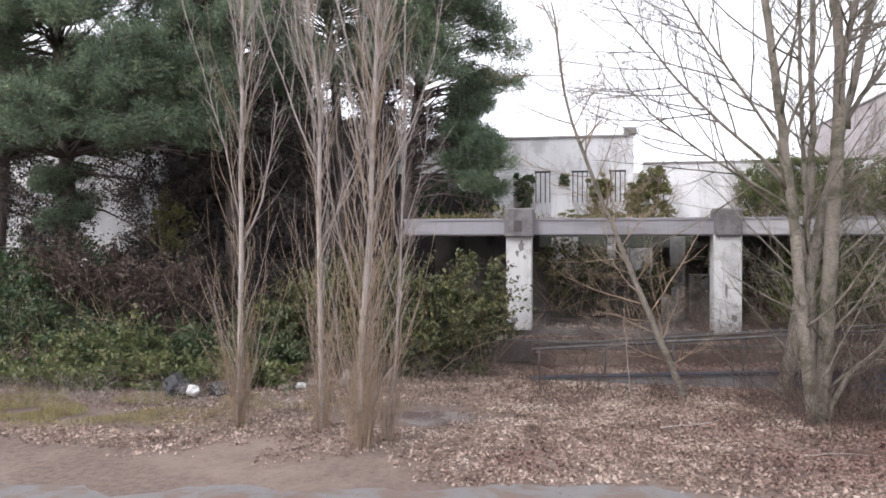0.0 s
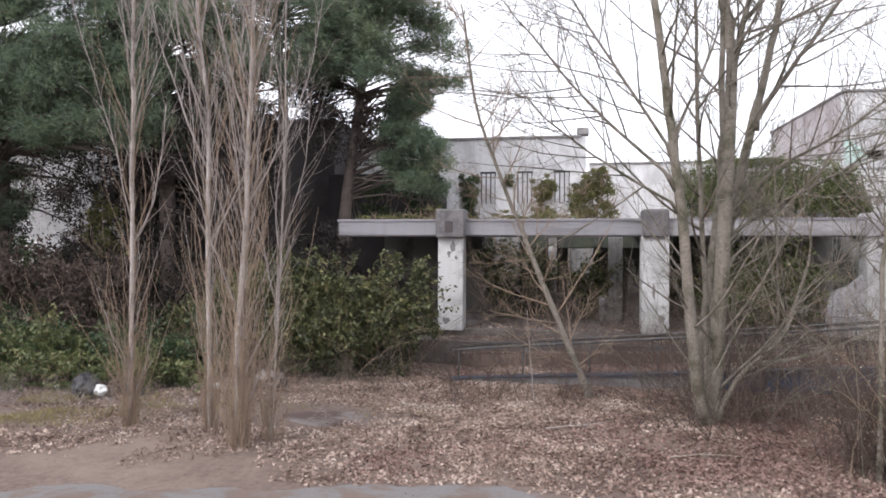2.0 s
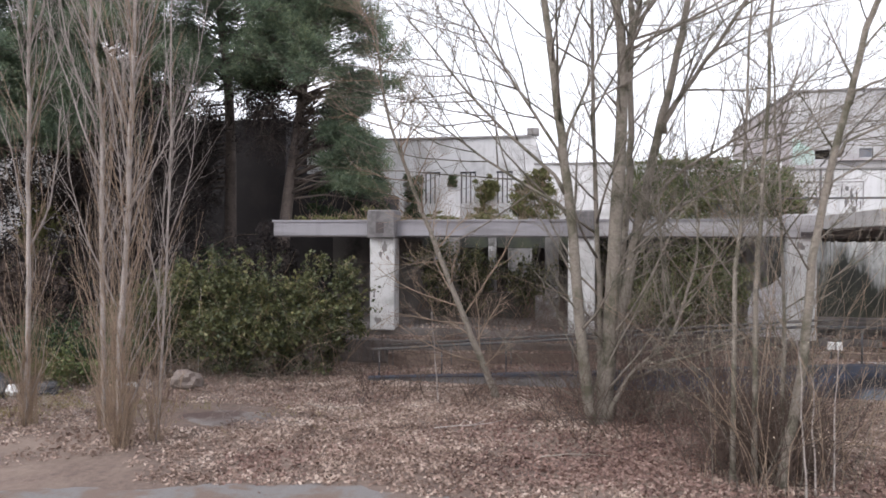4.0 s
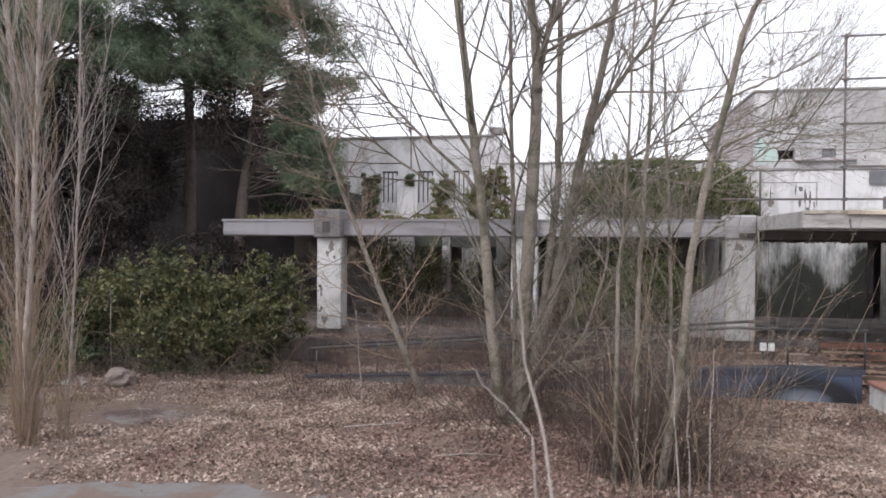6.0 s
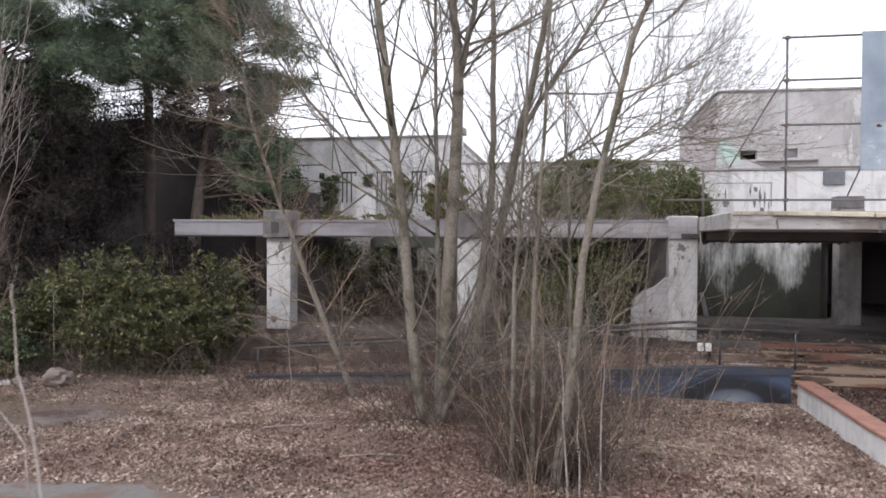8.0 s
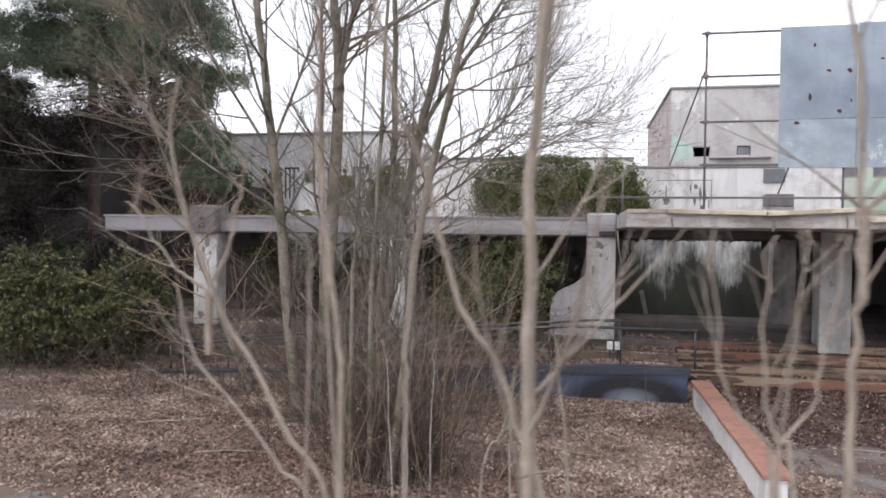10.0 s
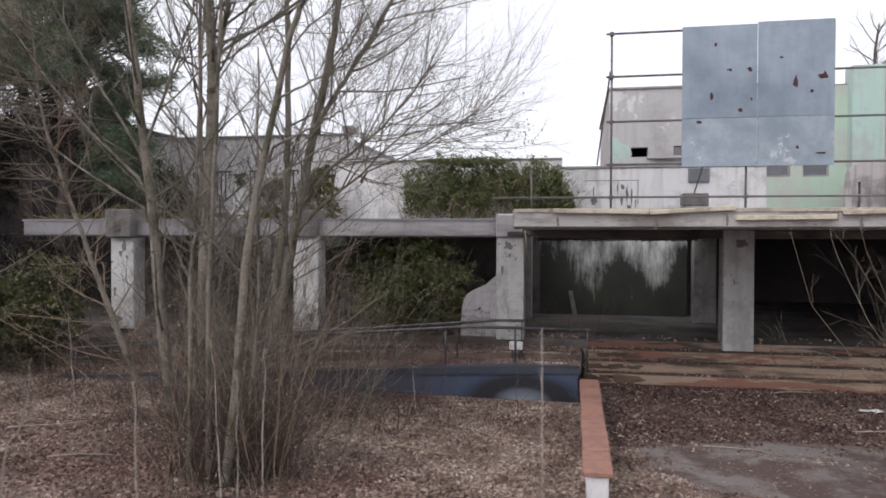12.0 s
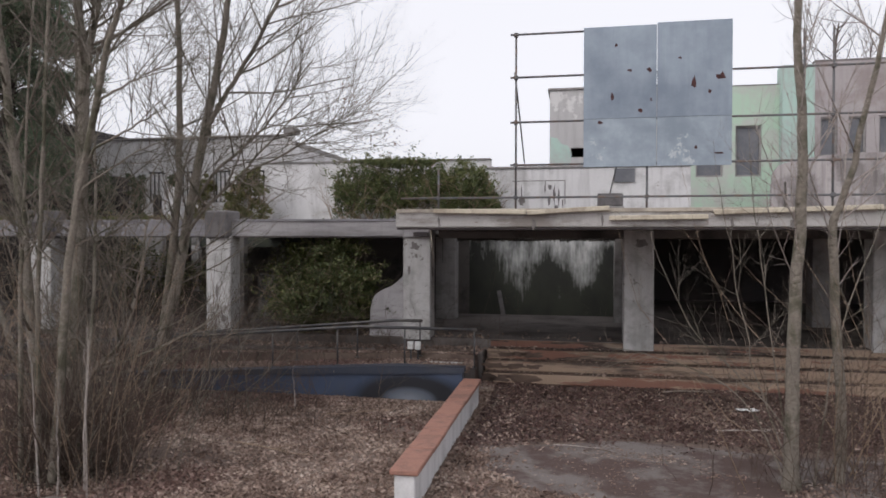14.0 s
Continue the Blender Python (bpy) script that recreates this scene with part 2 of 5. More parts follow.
VERGEM = surface("pale_brown_sapling_bark", (0.34, 0.295, 0.25), (0.25, 0.21, 0.175), (0.15, 0.12, 0.095), fine=30, coarse=5)
BARK_BROWN = surface("brown_shoot_bark", (0.36, 0.27, 0.2), (0.26, 0.19, 0.135), (0.16, 0.115, 0.08), fine=30, coarse=5)
BARK_GREY = surface("grey_tree_bark", (0.29, 0.252, 0.21), (0.175, 0.15, 0.122), (0.085, 0.08, 0.05), fine=24, coarse=2.6, bump=1.0, amount=0.9)
BARK_TAN = surface("tan_shoot_bark", (0.4, 0.295, 0.215), (0.29, 0.21, 0.15), (0.18, 0.13, 0.095), fine=30, coarse=5)
BRUSHM = surface("dark_brush_bark", (0.13, 0.088, 0.066), (0.08, 0.055, 0.043), (0.05, 0.038, 0.034), fine=30, coarse=5)
BARK_PINE = surface("pine_bark", (0.14, 0.11, 0.095), (0.09, 0.07, 0.06), (0.05, 0.04, 0.035), fine=20, coarse=4, bump=0.6)
IVY = leafy("ivy_leaf", [(0.008, 0.015, 0.008), (0.022, 0.04, 0.018), (0.046, 0.076, 0.029), (0.078, 0.105, 0.04), (0.13, 0.14, 0.058)], spread=2.0, clump=0.6)
LAUREL = leafy("shrub_leaf", [(0.009, 0.012, 0.006), (0.022, 0.029, 0.012), (0.05, 0.06, 0.022), (0.1, 0.108, 0.04), (0.185, 0.17, 0.07), (0.11, 0.072, 0.045)], spread=3.0, clump=0.6)
HEDGE = leafy("hedge_leaf", [(0.024, 0.034, 0.013), (0.06, 0.08, 0.026), (0.11, 0.135, 0.045), (0.17, 0.17, 0.065), (0.17, 0.125, 0.075)], spread=1.6, clump=0.5)
BAYLEAF = leafy("bay_creeper_leaf", [(0.016, 0.023, 0.009), (0.045, 0.058, 0.018), (0.105, 0.12, 0.032), (0.19, 0.185, 0.06)], spread=1.6, clump=0.6)
NEEDLE = leafy("pine_needle", [(0.045, 0.07, 0.05), (0.095, 0.135, 0.09), (0.165, 0.215, 0.13), (0.27, 0.31, 0.17)], rough=0.6, trans=0.3)
BROWNLEAF = leafy("withered_bramble_leaf", [(0.022, 0.015, 0.013), (0.055, 0.038, 0.032), (0.1, 0.07, 0.057), (0.06, 0.052, 0.034)], rough=0.8, spread=1.5)
# near-black brown for withered creeper and dead needles
DARKIVY = leafy("dark_creeper_leaf", [(0.011, 0.01, 0.01), (0.026, 0.021, 0.02), (0.055, 0.041, 0.039), (0.03, 0.031, 0.02)], rough=0.85)
LITTER = leafy("fallen_leaf", [(0.042, 0.025, 0.021), (0.143, 0.094, 0.075), (0.295, 0.211, 0.17), (0.455, 0.358, 0.3), (0.64, 0.545, 0.475)], rough=0.8, trans=0.1, spread=1.1, clump=0.6)
LITTER_RED = leafy("damp_fallen_leaf", [(0.048, 0.026, 0.022), (0.135, 0.078, 0.064), (0.26, 0.168, 0.14), (0.43, 0.325, 0.27)], rough=0.7, trans=0.1, spread=0.8, clump=0.5)
LITTER_WET = leafy("wet_fallen_leaf", [(0.024, 0.012, 0.01), (0.06, 0.031, 0.026), (0.115, 0.064, 0.055), (0.23, 0.15, 0.13)], rough=0.5, trans=0.05, spread=0.8, clump=0.4)
BUD = leafy("pale_bud", [(0.3, 0.23, 0.16), (0.45, 0.37, 0.27), (0.6, 0.52, 0.42)], rough=0.7, trans=0.2)
DRYGRASS = leafy("dry_grass", [(0.15, 0.115, 0.06), (0.26, 0.21, 0.1), (0.16, 0.18, 0.055)], rough=0.8)
YELLOWLEAF = leafy("yellow_green_creeper", [(0.05, 0.055, 0.02), (0.125, 0.125, 0.042), (0.21, 0.19, 0.08)], rough=0.7, spread=2.0)
SOIL = surface("leafy_soil", (0.175, 0.125, 0.102), (0.095, 0.067, 0.055), (0.235, 0.178, 0.145), fine=9.0, coarse=0.35, amount=0.65, bump=0.6, rough=0.95)


# ---- builders ----
def link_mesh(name, me, material, parent, label="", kind=""):
    me.materials.append(material)
    ob = new(name, me)
    if parent is not None:
        ob.parent = parent
    if label:
        ob["label"] = label
    if kind:
        ob["kind"] = kind
    return ob


def part(name, bm, material, parent, label=""):
    me = bpy.data.meshes.new(name)
    bm.to_mesh(me)
    bm.free()
    return link_mesh(name, me, material, parent, label)


def thing(name, at, label, category, group="", kind=""):
    ob = new(name)
    ob.location = at
    ob.empty_display_size = 0.2
    bpy.context.view_layer.update()
    return tagged(ob, label, category, group, kind)


def box(x0, x1, y0, y1, z0, z1, bevel=0.012, base=(0, 0, 0), bm=None):
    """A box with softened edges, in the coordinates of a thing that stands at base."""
    own = bmesh.new()
    bmesh.ops.create_cube(own, size=1.0)
    s = Vector((x1 - x0, y1 - y0, z1 - z0))
    c = Vector(((x0 + x1) / 2, (y0 + y1) / 2, (z0 + z1) / 2)) - Vector(base)
    for v in own.verts:
        v.co = Vector((v.co.x * s.x, v.co.y * s.y, v.co.z * s.z)) + c
    if bevel:
        bmesh.ops.bevel(own, geom=own.edges[:], offset=min(bevel, min(s) * 0.3), segments=1, affect="EDGES")
    if bm is None:
        return own
    tmp = bpy.data.meshes.new("tmp")
    own.to_mesh(tmp)
    own.free()
    bm.from_mesh(tmp)
    bpy.data.meshes.remove(tmp)
    return bm


def wall_with_holes(x0, x1, y0, y1, z0, z1, holes, base=(0, 0, 0)):
    """A wall along x with rectangular openings right through it: a grid of blocks that leaves the holes free."""
    xs = sorted({x0, x1, *[h[0] for h in holes], *[h[1] for h in holes]})
    zs = sorted({z0, z1, *[h[2] for h in holes], *[h[3] for h in holes]})
    bm = bmesh.new()
    for i in range(len(xs) - 1):
        for k in range(len(zs) - 1):
            cx, cz = (xs[i] + xs[i + 1]) / 2, (zs[k] + zs[k + 1]) / 2
            if not any(h[0] < cx < h[1] and h[2] < cz < h[3] for h in holes):
                box(xs[i], xs[i + 1], y0, y1, zs[k], zs[k + 1], 0, base, bm)
    bmesh.ops.remove_doubles(bm, verts=bm.verts[:], dist=0.0005)
    inner = [f for f in bm.faces if sum(1 for g in bm.faces if g is not f and (g.calc_center_median() - f.calc_center_median()).length < 1e-4)]
    bmesh.ops.delete(bm, geom=inner, context="FACES")
    bmesh.ops.recalc_face_normals(bm, faces=bm.faces[:])
    return bm


def tube_data(paths, sides=5):
    """Vertices and faces of tapered tubes; each path is a list of (point, radius)."""
    verts, faces = [], []
    ring = [(math.cos(2 * math.pi * k / sides), math.sin(2 * math.pi * k / sides)) for k in range(sides)]
    for path in paths:
        start = len(verts)
        for i, (p, r) in enumerate(path):
            a, b = path[max(0, i - 1)][0], path[min(len(path) - 1, i + 1)][0]
            d = (b - a).normalized() if (b - a).length > 1e-6 else Vector((0, 0, 1))
            u = d.cross(Vector((0.31, 0.95, 0.05))).normalized()
            w = d.cross(u)
            for cx, cy in ring:
                q = p + u * (cx * r) + w * (cy * r)
                verts.append((q.x, q.y, q.z))
        for i in range(len(path) - 1):
            o = start + i * sides
            for k in range(sides):
                k2 = (k + 1) % sides
                faces.append((o + k, o + k2, o + sides + k2, o + sides + k))
        if path[0][1] > 0.012:
            faces.append(tuple(start + k for k in reversed(range(sides))))
            faces.append(tuple(start + (len(path) - 1) * sides + k for k in range(sides)))
    return verts, faces


def tubes(name, paths, material, parent, sides=5, label="", kind=""):
    me = bpy.data.meshes.new(name)
    v, f = tube_data(paths, sides)
    if parent is not None:
        o = parent.matrix_world.translation
        v = [(a - o.x, b - o.y, c - o.z) for a, b, c in v]
    me.from_pydata(v, [], f)
    for p in me.polygons:
        p.use_smooth = True
    return link_mesh(name, me, material, parent, label, kind)


def pipe(name, a, b, r, material, parent, sides=8, label=""):
    return tubes(name, [[(Vector(a), r), (Vector(b), r)]], material, parent, sides, label)


def leaves(name, pts, size, material, parent, rng, lean=None, narrow=0.55, label="", kind="stuff", droop=0.0, blade=False):
    """Folded leaf blades at the given points: four corners and a bent middle rib each."""
    pts = np.asarray(pts, float)
    k = len(pts)
    d = rng.normal(size=(k, 3))
    if lean is not None:
        d = d * 0.55 + lean
    d[:, 2] -= droop
    d /= np.linalg.norm(d, axis=1)[:, None] + 1e-9
    s = np.cross(d, rng.normal(size=(k, 3)))
    s /= np.linalg.norm(s, axis=1)[:, None] + 1e-9
    nrm = np.cross(d, s)
    L = size * rng.uniform(0.6, 1.4, k)[:, None]
    base, tip = pts - d * L * 0.5, pts + d * L * 0.5
    up = nrm * L * 0.12
    left, right = pts + s * L * narrow * 0.5 + up, pts - s * L * narrow * 0.5 + up
    v = np.stack([left, tip, right], 1).reshape(-1, 3) if blade else np.stack([base, left, tip, right], 1).reshape(-1, 3)
    if parent is not None:
        v = v - np.array(parent.matrix_world.translation)
    i = np.arange(k)[:, None] * (3 if blade else 4)
    f = i + np.array([[0, 1, 2]]) if blade else np.concatenate([i + np.array([[0, 1, 2]]), i + np.array([[0, 2, 3]])], 1).reshape(-1, 3)
    me = bpy.data.meshes.new(name)
    me.vertices.add(len(v))
    me.vertices.foreach_set("co", v.astype(np.float32).ravel())
    me.loops.add(f.size)
    me.loops.foreach_set("vertex_index", f.astype(np.int32).ravel())
    me.polygons.add(len(f))
    me.polygons.foreach_set("loop_start", np.arange(len(f), dtype=np.int32) * 3)
    me.update(calc_edges=True)
    me.validate()
    return link_mesh(name, me, material, parent, label, kind)


def lumps(rng, x, y, z, sx, sy, sz, n, shell=0.35, ground=None, dense=70, tight=1.0):
    """Points gathered in uneven clumps near the outside of a rounded mass, with gaps between the clumps."""
    cl = max(12, n // dense)
    d = rng.normal(size=(cl, 3))
    d /= np.linalg.norm(d, axis=1)[:, None]
    r = 1 - shell * rng.uniform(0, 1, cl) ** 1.5
    c = d * r[:, None] * rng.uniform(0.82, 1.1, cl)[:, None]
    which = rng.integers(0, cl, n)
    p = c[which] + rng.normal(size=(n, 3)) * np.array([0.13, 0.13, 0.1]) * tight * rng.uniform(0.5, 1.4, cl)[which][:, None]
    p = p * np.array([sx, sy, sz]) + np.array([x, y, z])
    if ground is not None:
        p = p[p[:, 2] > ground]
    return p


def stem(rng, start, d, length, r0, r1, steps=8, wander=0.08, up=0.0):
    """A wandering, tapering path."""
    p, d = Vector(start), Vector(d).normalized()
    out = [(p.copy(), r0)]
    for i in range(1, steps + 1):
        d = (d + Vector(rng.normal(size=3)) * wander + Vector((0, 0, up))).normalized()
        p = p + d * (length / steps)
        out.append((p.copy(), r0 + (r1 - r0) * i / steps))
    return out


def along(path, f):
    i = min(int(f * (len(path) - 1)), len(path) - 2)
    t = f * (len(path) - 1) - i
    (a, ra), (b, rb) = path[i], path[i + 1]
    return a.lerp(b, t), ra + (rb - ra) * t, (b - a).normalized()


def fork(rng, path, n, lo, hi, angle, length, radius, steps=6, up=0.06, wander=0.07, shrink=0.6):
    """n side shoots from lo to hi of a path, leaving at about angle degrees."""
    out = []
    for _ in range(n):
        f = lo + (hi - lo) * (_ + rng.uniform()) / n
        p, r, d = along(path, f)
        side = d.cross(Vector(rng.normal(size=3))).normalized()
        a = radians(angle * rng.uniform(0.7, 1.3))
        rr = min(r * 0.75, radius * rng.uniform(0.6, 1.2))
        out.append(stem(rng, p, d * math.cos(a) + side * math.sin(a), length * rng.uniform(0.55, 1.2) * (1 - shrink * f), rr, rr * 0.3, steps, wander, up))
    return out

# ---- ground ----
def ground_z(x, y):
    return 0.05 * noise.noise(Vector((x * 0.35, y * 0.35, 0.0))) + 0.02 * noise.noise(Vector((x * 1.3, y * 1.3, 4.0)))


def road_edge(x):
    return 8.15 + 1.25 * math.exp(-((x - 0.3) / 3.4) ** 2) + 0.35 * noise.noise(Vector((x * 0.8, 7.0, 0))) + 0.15 * noise.noise(Vector((x * 2.3, 2.0, 0))) + 0.09 * noise.noise(Vector((x * 6.1, 5.0, 0)))


def grid_sheet(name, xs, ys, zf, material, label, category):
    v = [(x, y, zf(x, y)) for y in ys for x in xs]
    w = len(xs)
    f = [(j * w + i, j * w + i + 1, (j + 1) * w + i + 1, (j + 1) * w + i) for j in range(len(ys) - 1) for i in range(w - 1)]
    me = bpy.data.meshes.new(name)
    me.from_pydata(v, [], f)
    for p in me.polygons:
        p.use_smooth = True
    return tagged(link_mesh(name, me, material, None), label, category, kind="structure")


span = [-900, -300, -120, -60, -40, -30] + [-24 + 0.4 * i for i in range(145)] + [40, 60, 120, 300, 900]
rows = [-900, -200, -60, -20, -8] + [-2 + 0.4 * i for i in range(51)] + [20, 24, 30, 45, 90, 300, 900]
grid_sheet("ground", span, rows, lambda x, y: ground_z(x, y) if -24 <= x <= 34 and -2 <= y <= 18.2 else -0.03, SOIL, "bare brown soil strewn with dead leaves", "ground")


def road_sheet():
    xs = [-60 + 2.0 * i for i in range(24)] + [-12 + 0.15 * i for i in range(241)] + [26 + 2.0 * i for i in range(18)]
    v, f = [], []
    for x in xs:
        e = road_edge(x)
        near = 3.75 + 0.25 * noise.noise(Vector((x * 0.7, 11.0, 0)))
        for k, y in enumerate((near - 0.3, near, 4.8, 6.0, e - 1.2, e - 0.5, e)):
            v.append((x, y, (ground_z(x, y) if -24 <= x <= 34 and y > -2 else 0.0) + (-0.01 if k == 0 else 0.05 if k < 5 else (0.035 if k == 5 else -0.005))))
    for i in range(len(xs) - 1):
        for k in range(6):
            a = i * 7 + k
            f.append((a, a + 7, a + 8, a + 1))
    me = bpy.data.meshes.new("road")
    me.from_pydata(v, [], f)
    tagged(link_mesh("road", me, ASPHALT, None), "worn grey asphalt road with a crumbling dirt edge", "road", kind="structure")


road_sheet()


def patch(cx, cy, rx, ry, seed, h=0.03):
    v = [(cx, cy, ground_z(cx, cy) + h)]
    k = 40
    for ring, s, dz in ((0, 0.6, h), (1, 0.9, h * 0.8), (2, 1.0, -0.01)):
        for i in range(k):
            a = 2 * math.pi * i / k
            q = 1 + 0.45 * noise.noise(Vector((math.cos(a) * 1.6 + seed, math.sin(a) * 1.6, seed)))
            x, y = cx + rx * s * q * math.cos(a), cy + ry * s * q * math.sin(a)
            v.append((x, y, ground_z(x, y) + dz))
    f = [(0, 1 + i, 1 + (i + 1) % k) for i in range(k)]
    for ring in range(2):
        o = 1 + ring * k
        f += [(o + i, o + k + i, o + k + (i + 1) % k, o + (i + 1) % k) for i in range(k)]
    me = bpy.data.meshes.new("pavement")
    me.from_pydata(v, [], f)
    tagged(link_mesh("pavement", me, PATCHM, None), "bare patch of old asphalt showing through dead leaves", "pavement", kind="structure")


patch(15.0, 12.4, 3.7, 1.6, 3.0)
patch(-2.6, 12.4, 1.0, 0.5, 5.0, 0.012)

# ---- the abandoned building ----
FY = 19.28          # front of the columns
COLS = [-1.95, 3.38, 8.71, 14.04, 19.40]
FLOOR, BEAM0, BEAM1 = 0.84, 3.35, 3.78
B = (0, FY, 0)
house = thing("abandoned_building", B, "derelict two-storey concrete building with stained white and mint walls", "building")

columns = []
for i, x in enumerate(COLS):
    foot = 0.66 if i == 3 else 0.78
    col = part("column", box(x, x + 0.69, FY, FY + 0.55, foot, BEAM0 if i < 3 else 3.5, 0.02, B), COLUMN, house)
    columns.append(col)
    if i == 1:
        part("cap", box(x + 0.02, x + 0.67, FY - 0.14, FY + 0.6, 3.3, 4.02, 0.04, B), CAPM, col, "weathered concrete cap block")
    if i == 2:
        part("cap", box(x - 0.01, x + 0.7, FY - 0.06, FY + 0.6, 3.3, 3.9, 0.04, B), PALEBEAM, col, "chipped pale concrete cap block")
        part("bracket", box(x + 0.28, x + 0.66, FY - 0.12, FY - 0.062, 3.34, 3.46, 0.02, B), NEARBLACK, col, "dark broken bracket")
    if i == 0:
        part("cap", box(x - 0.03, x + 0.73, FY - 0.2, FY + 0.6, 3.28, 4.05, 0.03, B), CAPM, col, "dark weathered concrete cap block")
        # flat dark plate gives the shade of a recess in the cap
        part("recess", box(x + 0.22, x + 0.44, FY - 0.206, FY - 0.19, 3.42, 3.72, 0.004, B), NEARBLACK, col, "dark patch standing in for a recess in the cap")
for x in COLS[2:]:
    part("inner_column", box(x, x + 0.62, 23.4, 23.95, FLOOR, BEAM0, 0.015, B), GREY, house)
part("beam", box(-4.8, 3.6, FY + 0.12, FY + 0.5, BEAM0, BEAM1, 0.015, B), BEAMM, house, "grey concrete fascia beam")
part("beam", box(3.602, 9.3, FY + 0.12, FY + 0.5, BEAM0, BEAM1, 0.015, B), PALEBEAM, house, "pale streaked concrete fascia beam")
part("roof", box(-4.7, 9.2, FY + 0.52, 21.4, 3.42, 3.7, 0, B), GREY, house)
part("roof", box(-4.7, 9.2, 22.9, 25.0, 3.42, 3.7, 0, B), GREY, house)
part("roof", box(3.95, 9.2, 21.402, 22.898, 3.42, 3.7, 0, B), GREY, house)
for x in COLS[:2]:
    part("roof_beam", box(x + 0.1, x + 0.55, 21.41, 22.89, 3.38, 3.69, 0.01, B), GREY, house)

part("beam_lip", box(-4.83, 9.3, FY + 0.09, FY + 0.118, BEAM1 - 0.05, BEAM1 + 0.012, 0.004, B), BEAMM, house)
# dark strip drawn for the shadow along the underside of the beam
part("shadow_strip", box(-4.8, 9.3, FY + 0.13, FY + 0.2, BEAM0 - 0.035, BEAM0 - 0.002, 0.004, B), NEARBLACK, house)

# cantilevered canopy with displaced coping boards
canopy = part("canopy", box(9.42, 34, 15.8, 19.9, 3.51, 3.86, 0.02, B), FASCIA, house, "white concrete canopy slab with a stained fascia")
# dark beam colour stands in for the shade under the canopy slab
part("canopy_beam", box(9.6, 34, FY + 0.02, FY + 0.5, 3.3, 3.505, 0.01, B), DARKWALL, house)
part("rear_roof", box(9.42, 14.1, 19.92, 22.6, 3.5, 3.86, 0, B), GREY, house)
part("rear_roof", box(14.102, 34, 19.92, 25.0, 3.5, 3.86, 0, B), GREY, house)
part("edge_strip", box(9.44, 34, 15.772, 15.798, 3.8, 3.872, 0.004, B), TIMBER, canopy, "brown rotten edge strip")
# same painted shadow line below the canopy fascia
part("shadow_strip", box(9.44, 34, 15.84, 15.9, 3.47, 3.508, 0.004, B), NEARBLACK, canopy)
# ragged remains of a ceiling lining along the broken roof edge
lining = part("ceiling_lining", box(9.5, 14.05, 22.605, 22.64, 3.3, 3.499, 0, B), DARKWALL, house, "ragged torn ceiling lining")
rr = np.random.default_rng(8)
x = 9.5
while x < 14.0:
    w = rr.uniform(0.02, 0.08)
    part("lining_strip", box(x, x + w, 22.58, 22.602, 3.26 - rr.uniform(0.0, 0.045) - (rr.uniform(0.02, 0.05) if rr.uniform() < 0.2 else 0.0), 3.48, 0, B), DARKWALL, lining)
    x += w + 0.004
for x0, x1, z0, z1 in ((10.2, 12.0, 3.83, 3.8), (12.02, 13.55, 3.79, 3.87), (13.55, 15.3, 3.68, 3.7), (15.4, 18.2, 3.78, 3.86), (18.3, 22.0, 3.7, 3.95)):
    bm = box(0, x1 - x0, -0.09, 0.0, -0.045, 0.045, 0.012)
    a = math.atan2(z1 - z0, x1 - x0)
    bmesh.ops.transform(bm, matrix=Matrix.Translation((x0, 15.765 - FY, z0)) @ Matrix.Rotation(-a, 4, "Y"), verts=bm.verts[:])
    part("coping_board", bm, PALEBOARD, canopy, "loose weathered edge board")

def peeled(owner, cx, cz, w, hgt, y, seed, material=None):
    """A thin irregular area where the coat has come away."""
    bm = bmesh.new()
    pts = []
    for i in range(16):
        a = 2 * math.pi * i / 16
        q = 0.8 + 0.7 * noise.noise(Vector((math.cos(a) * 1.8 + seed, math.sin(a) * 1.8, seed)))
        pts.append(bm.verts.new((cx + w / 2 * q * math.cos(a), y - 0.003 - FY, cz + hgt / 2 * q * math.sin(a))))
    f = bm.faces.new(pts)
    e = bmesh.ops.extrude_face_region(bm, geom=[f])
    bmesh.ops.translate(bm, vec=(0, 0.0025, 0), verts=[g for g in e["geom"] if isinstance(g, bmesh.types.BMVert)])
    bmesh.ops.recalc_face_normals(bm, faces=bm.faces[:])
    part("peeled_patch", bm, material or PEEL, owner, "patch of bare cement where paint has peeled")


for i, (dx, z, w, hgt) in enumerate(((0.42, 3.05, 0.2, 0.34), (0.3, 2.85, 0.14, 0.2), (0.5, 2.75, 0.1, 0.14), (0.25, 1.05, 0.22, 0.2), (0.12, 1.75, 0.06, 0.2))):
    peeled(columns[0], COLS[0] + dx, z, w, hgt, FY, i * 3.1)
for i, (x, z, w, hgt) in enumerate(((COLS[1] + 0.3, 1.9, 0.1, 0.4), (COLS[1] + 0.5, 1.2, 0.2, 0.22), (COLS[2] + 0.3, 3.1, 0.22, 0.25), (COLS[2] + 0.15, 2.5, 0.08, 0.3), (COLS[3] + 0.4, 3.2, 0.3, 0.3))):
    peeled(columns[min(range(5), key=lambda c: abs(COLS[c] + 0.3 - x))], x, z, w, hgt, FY, 20 + i * 2.7)
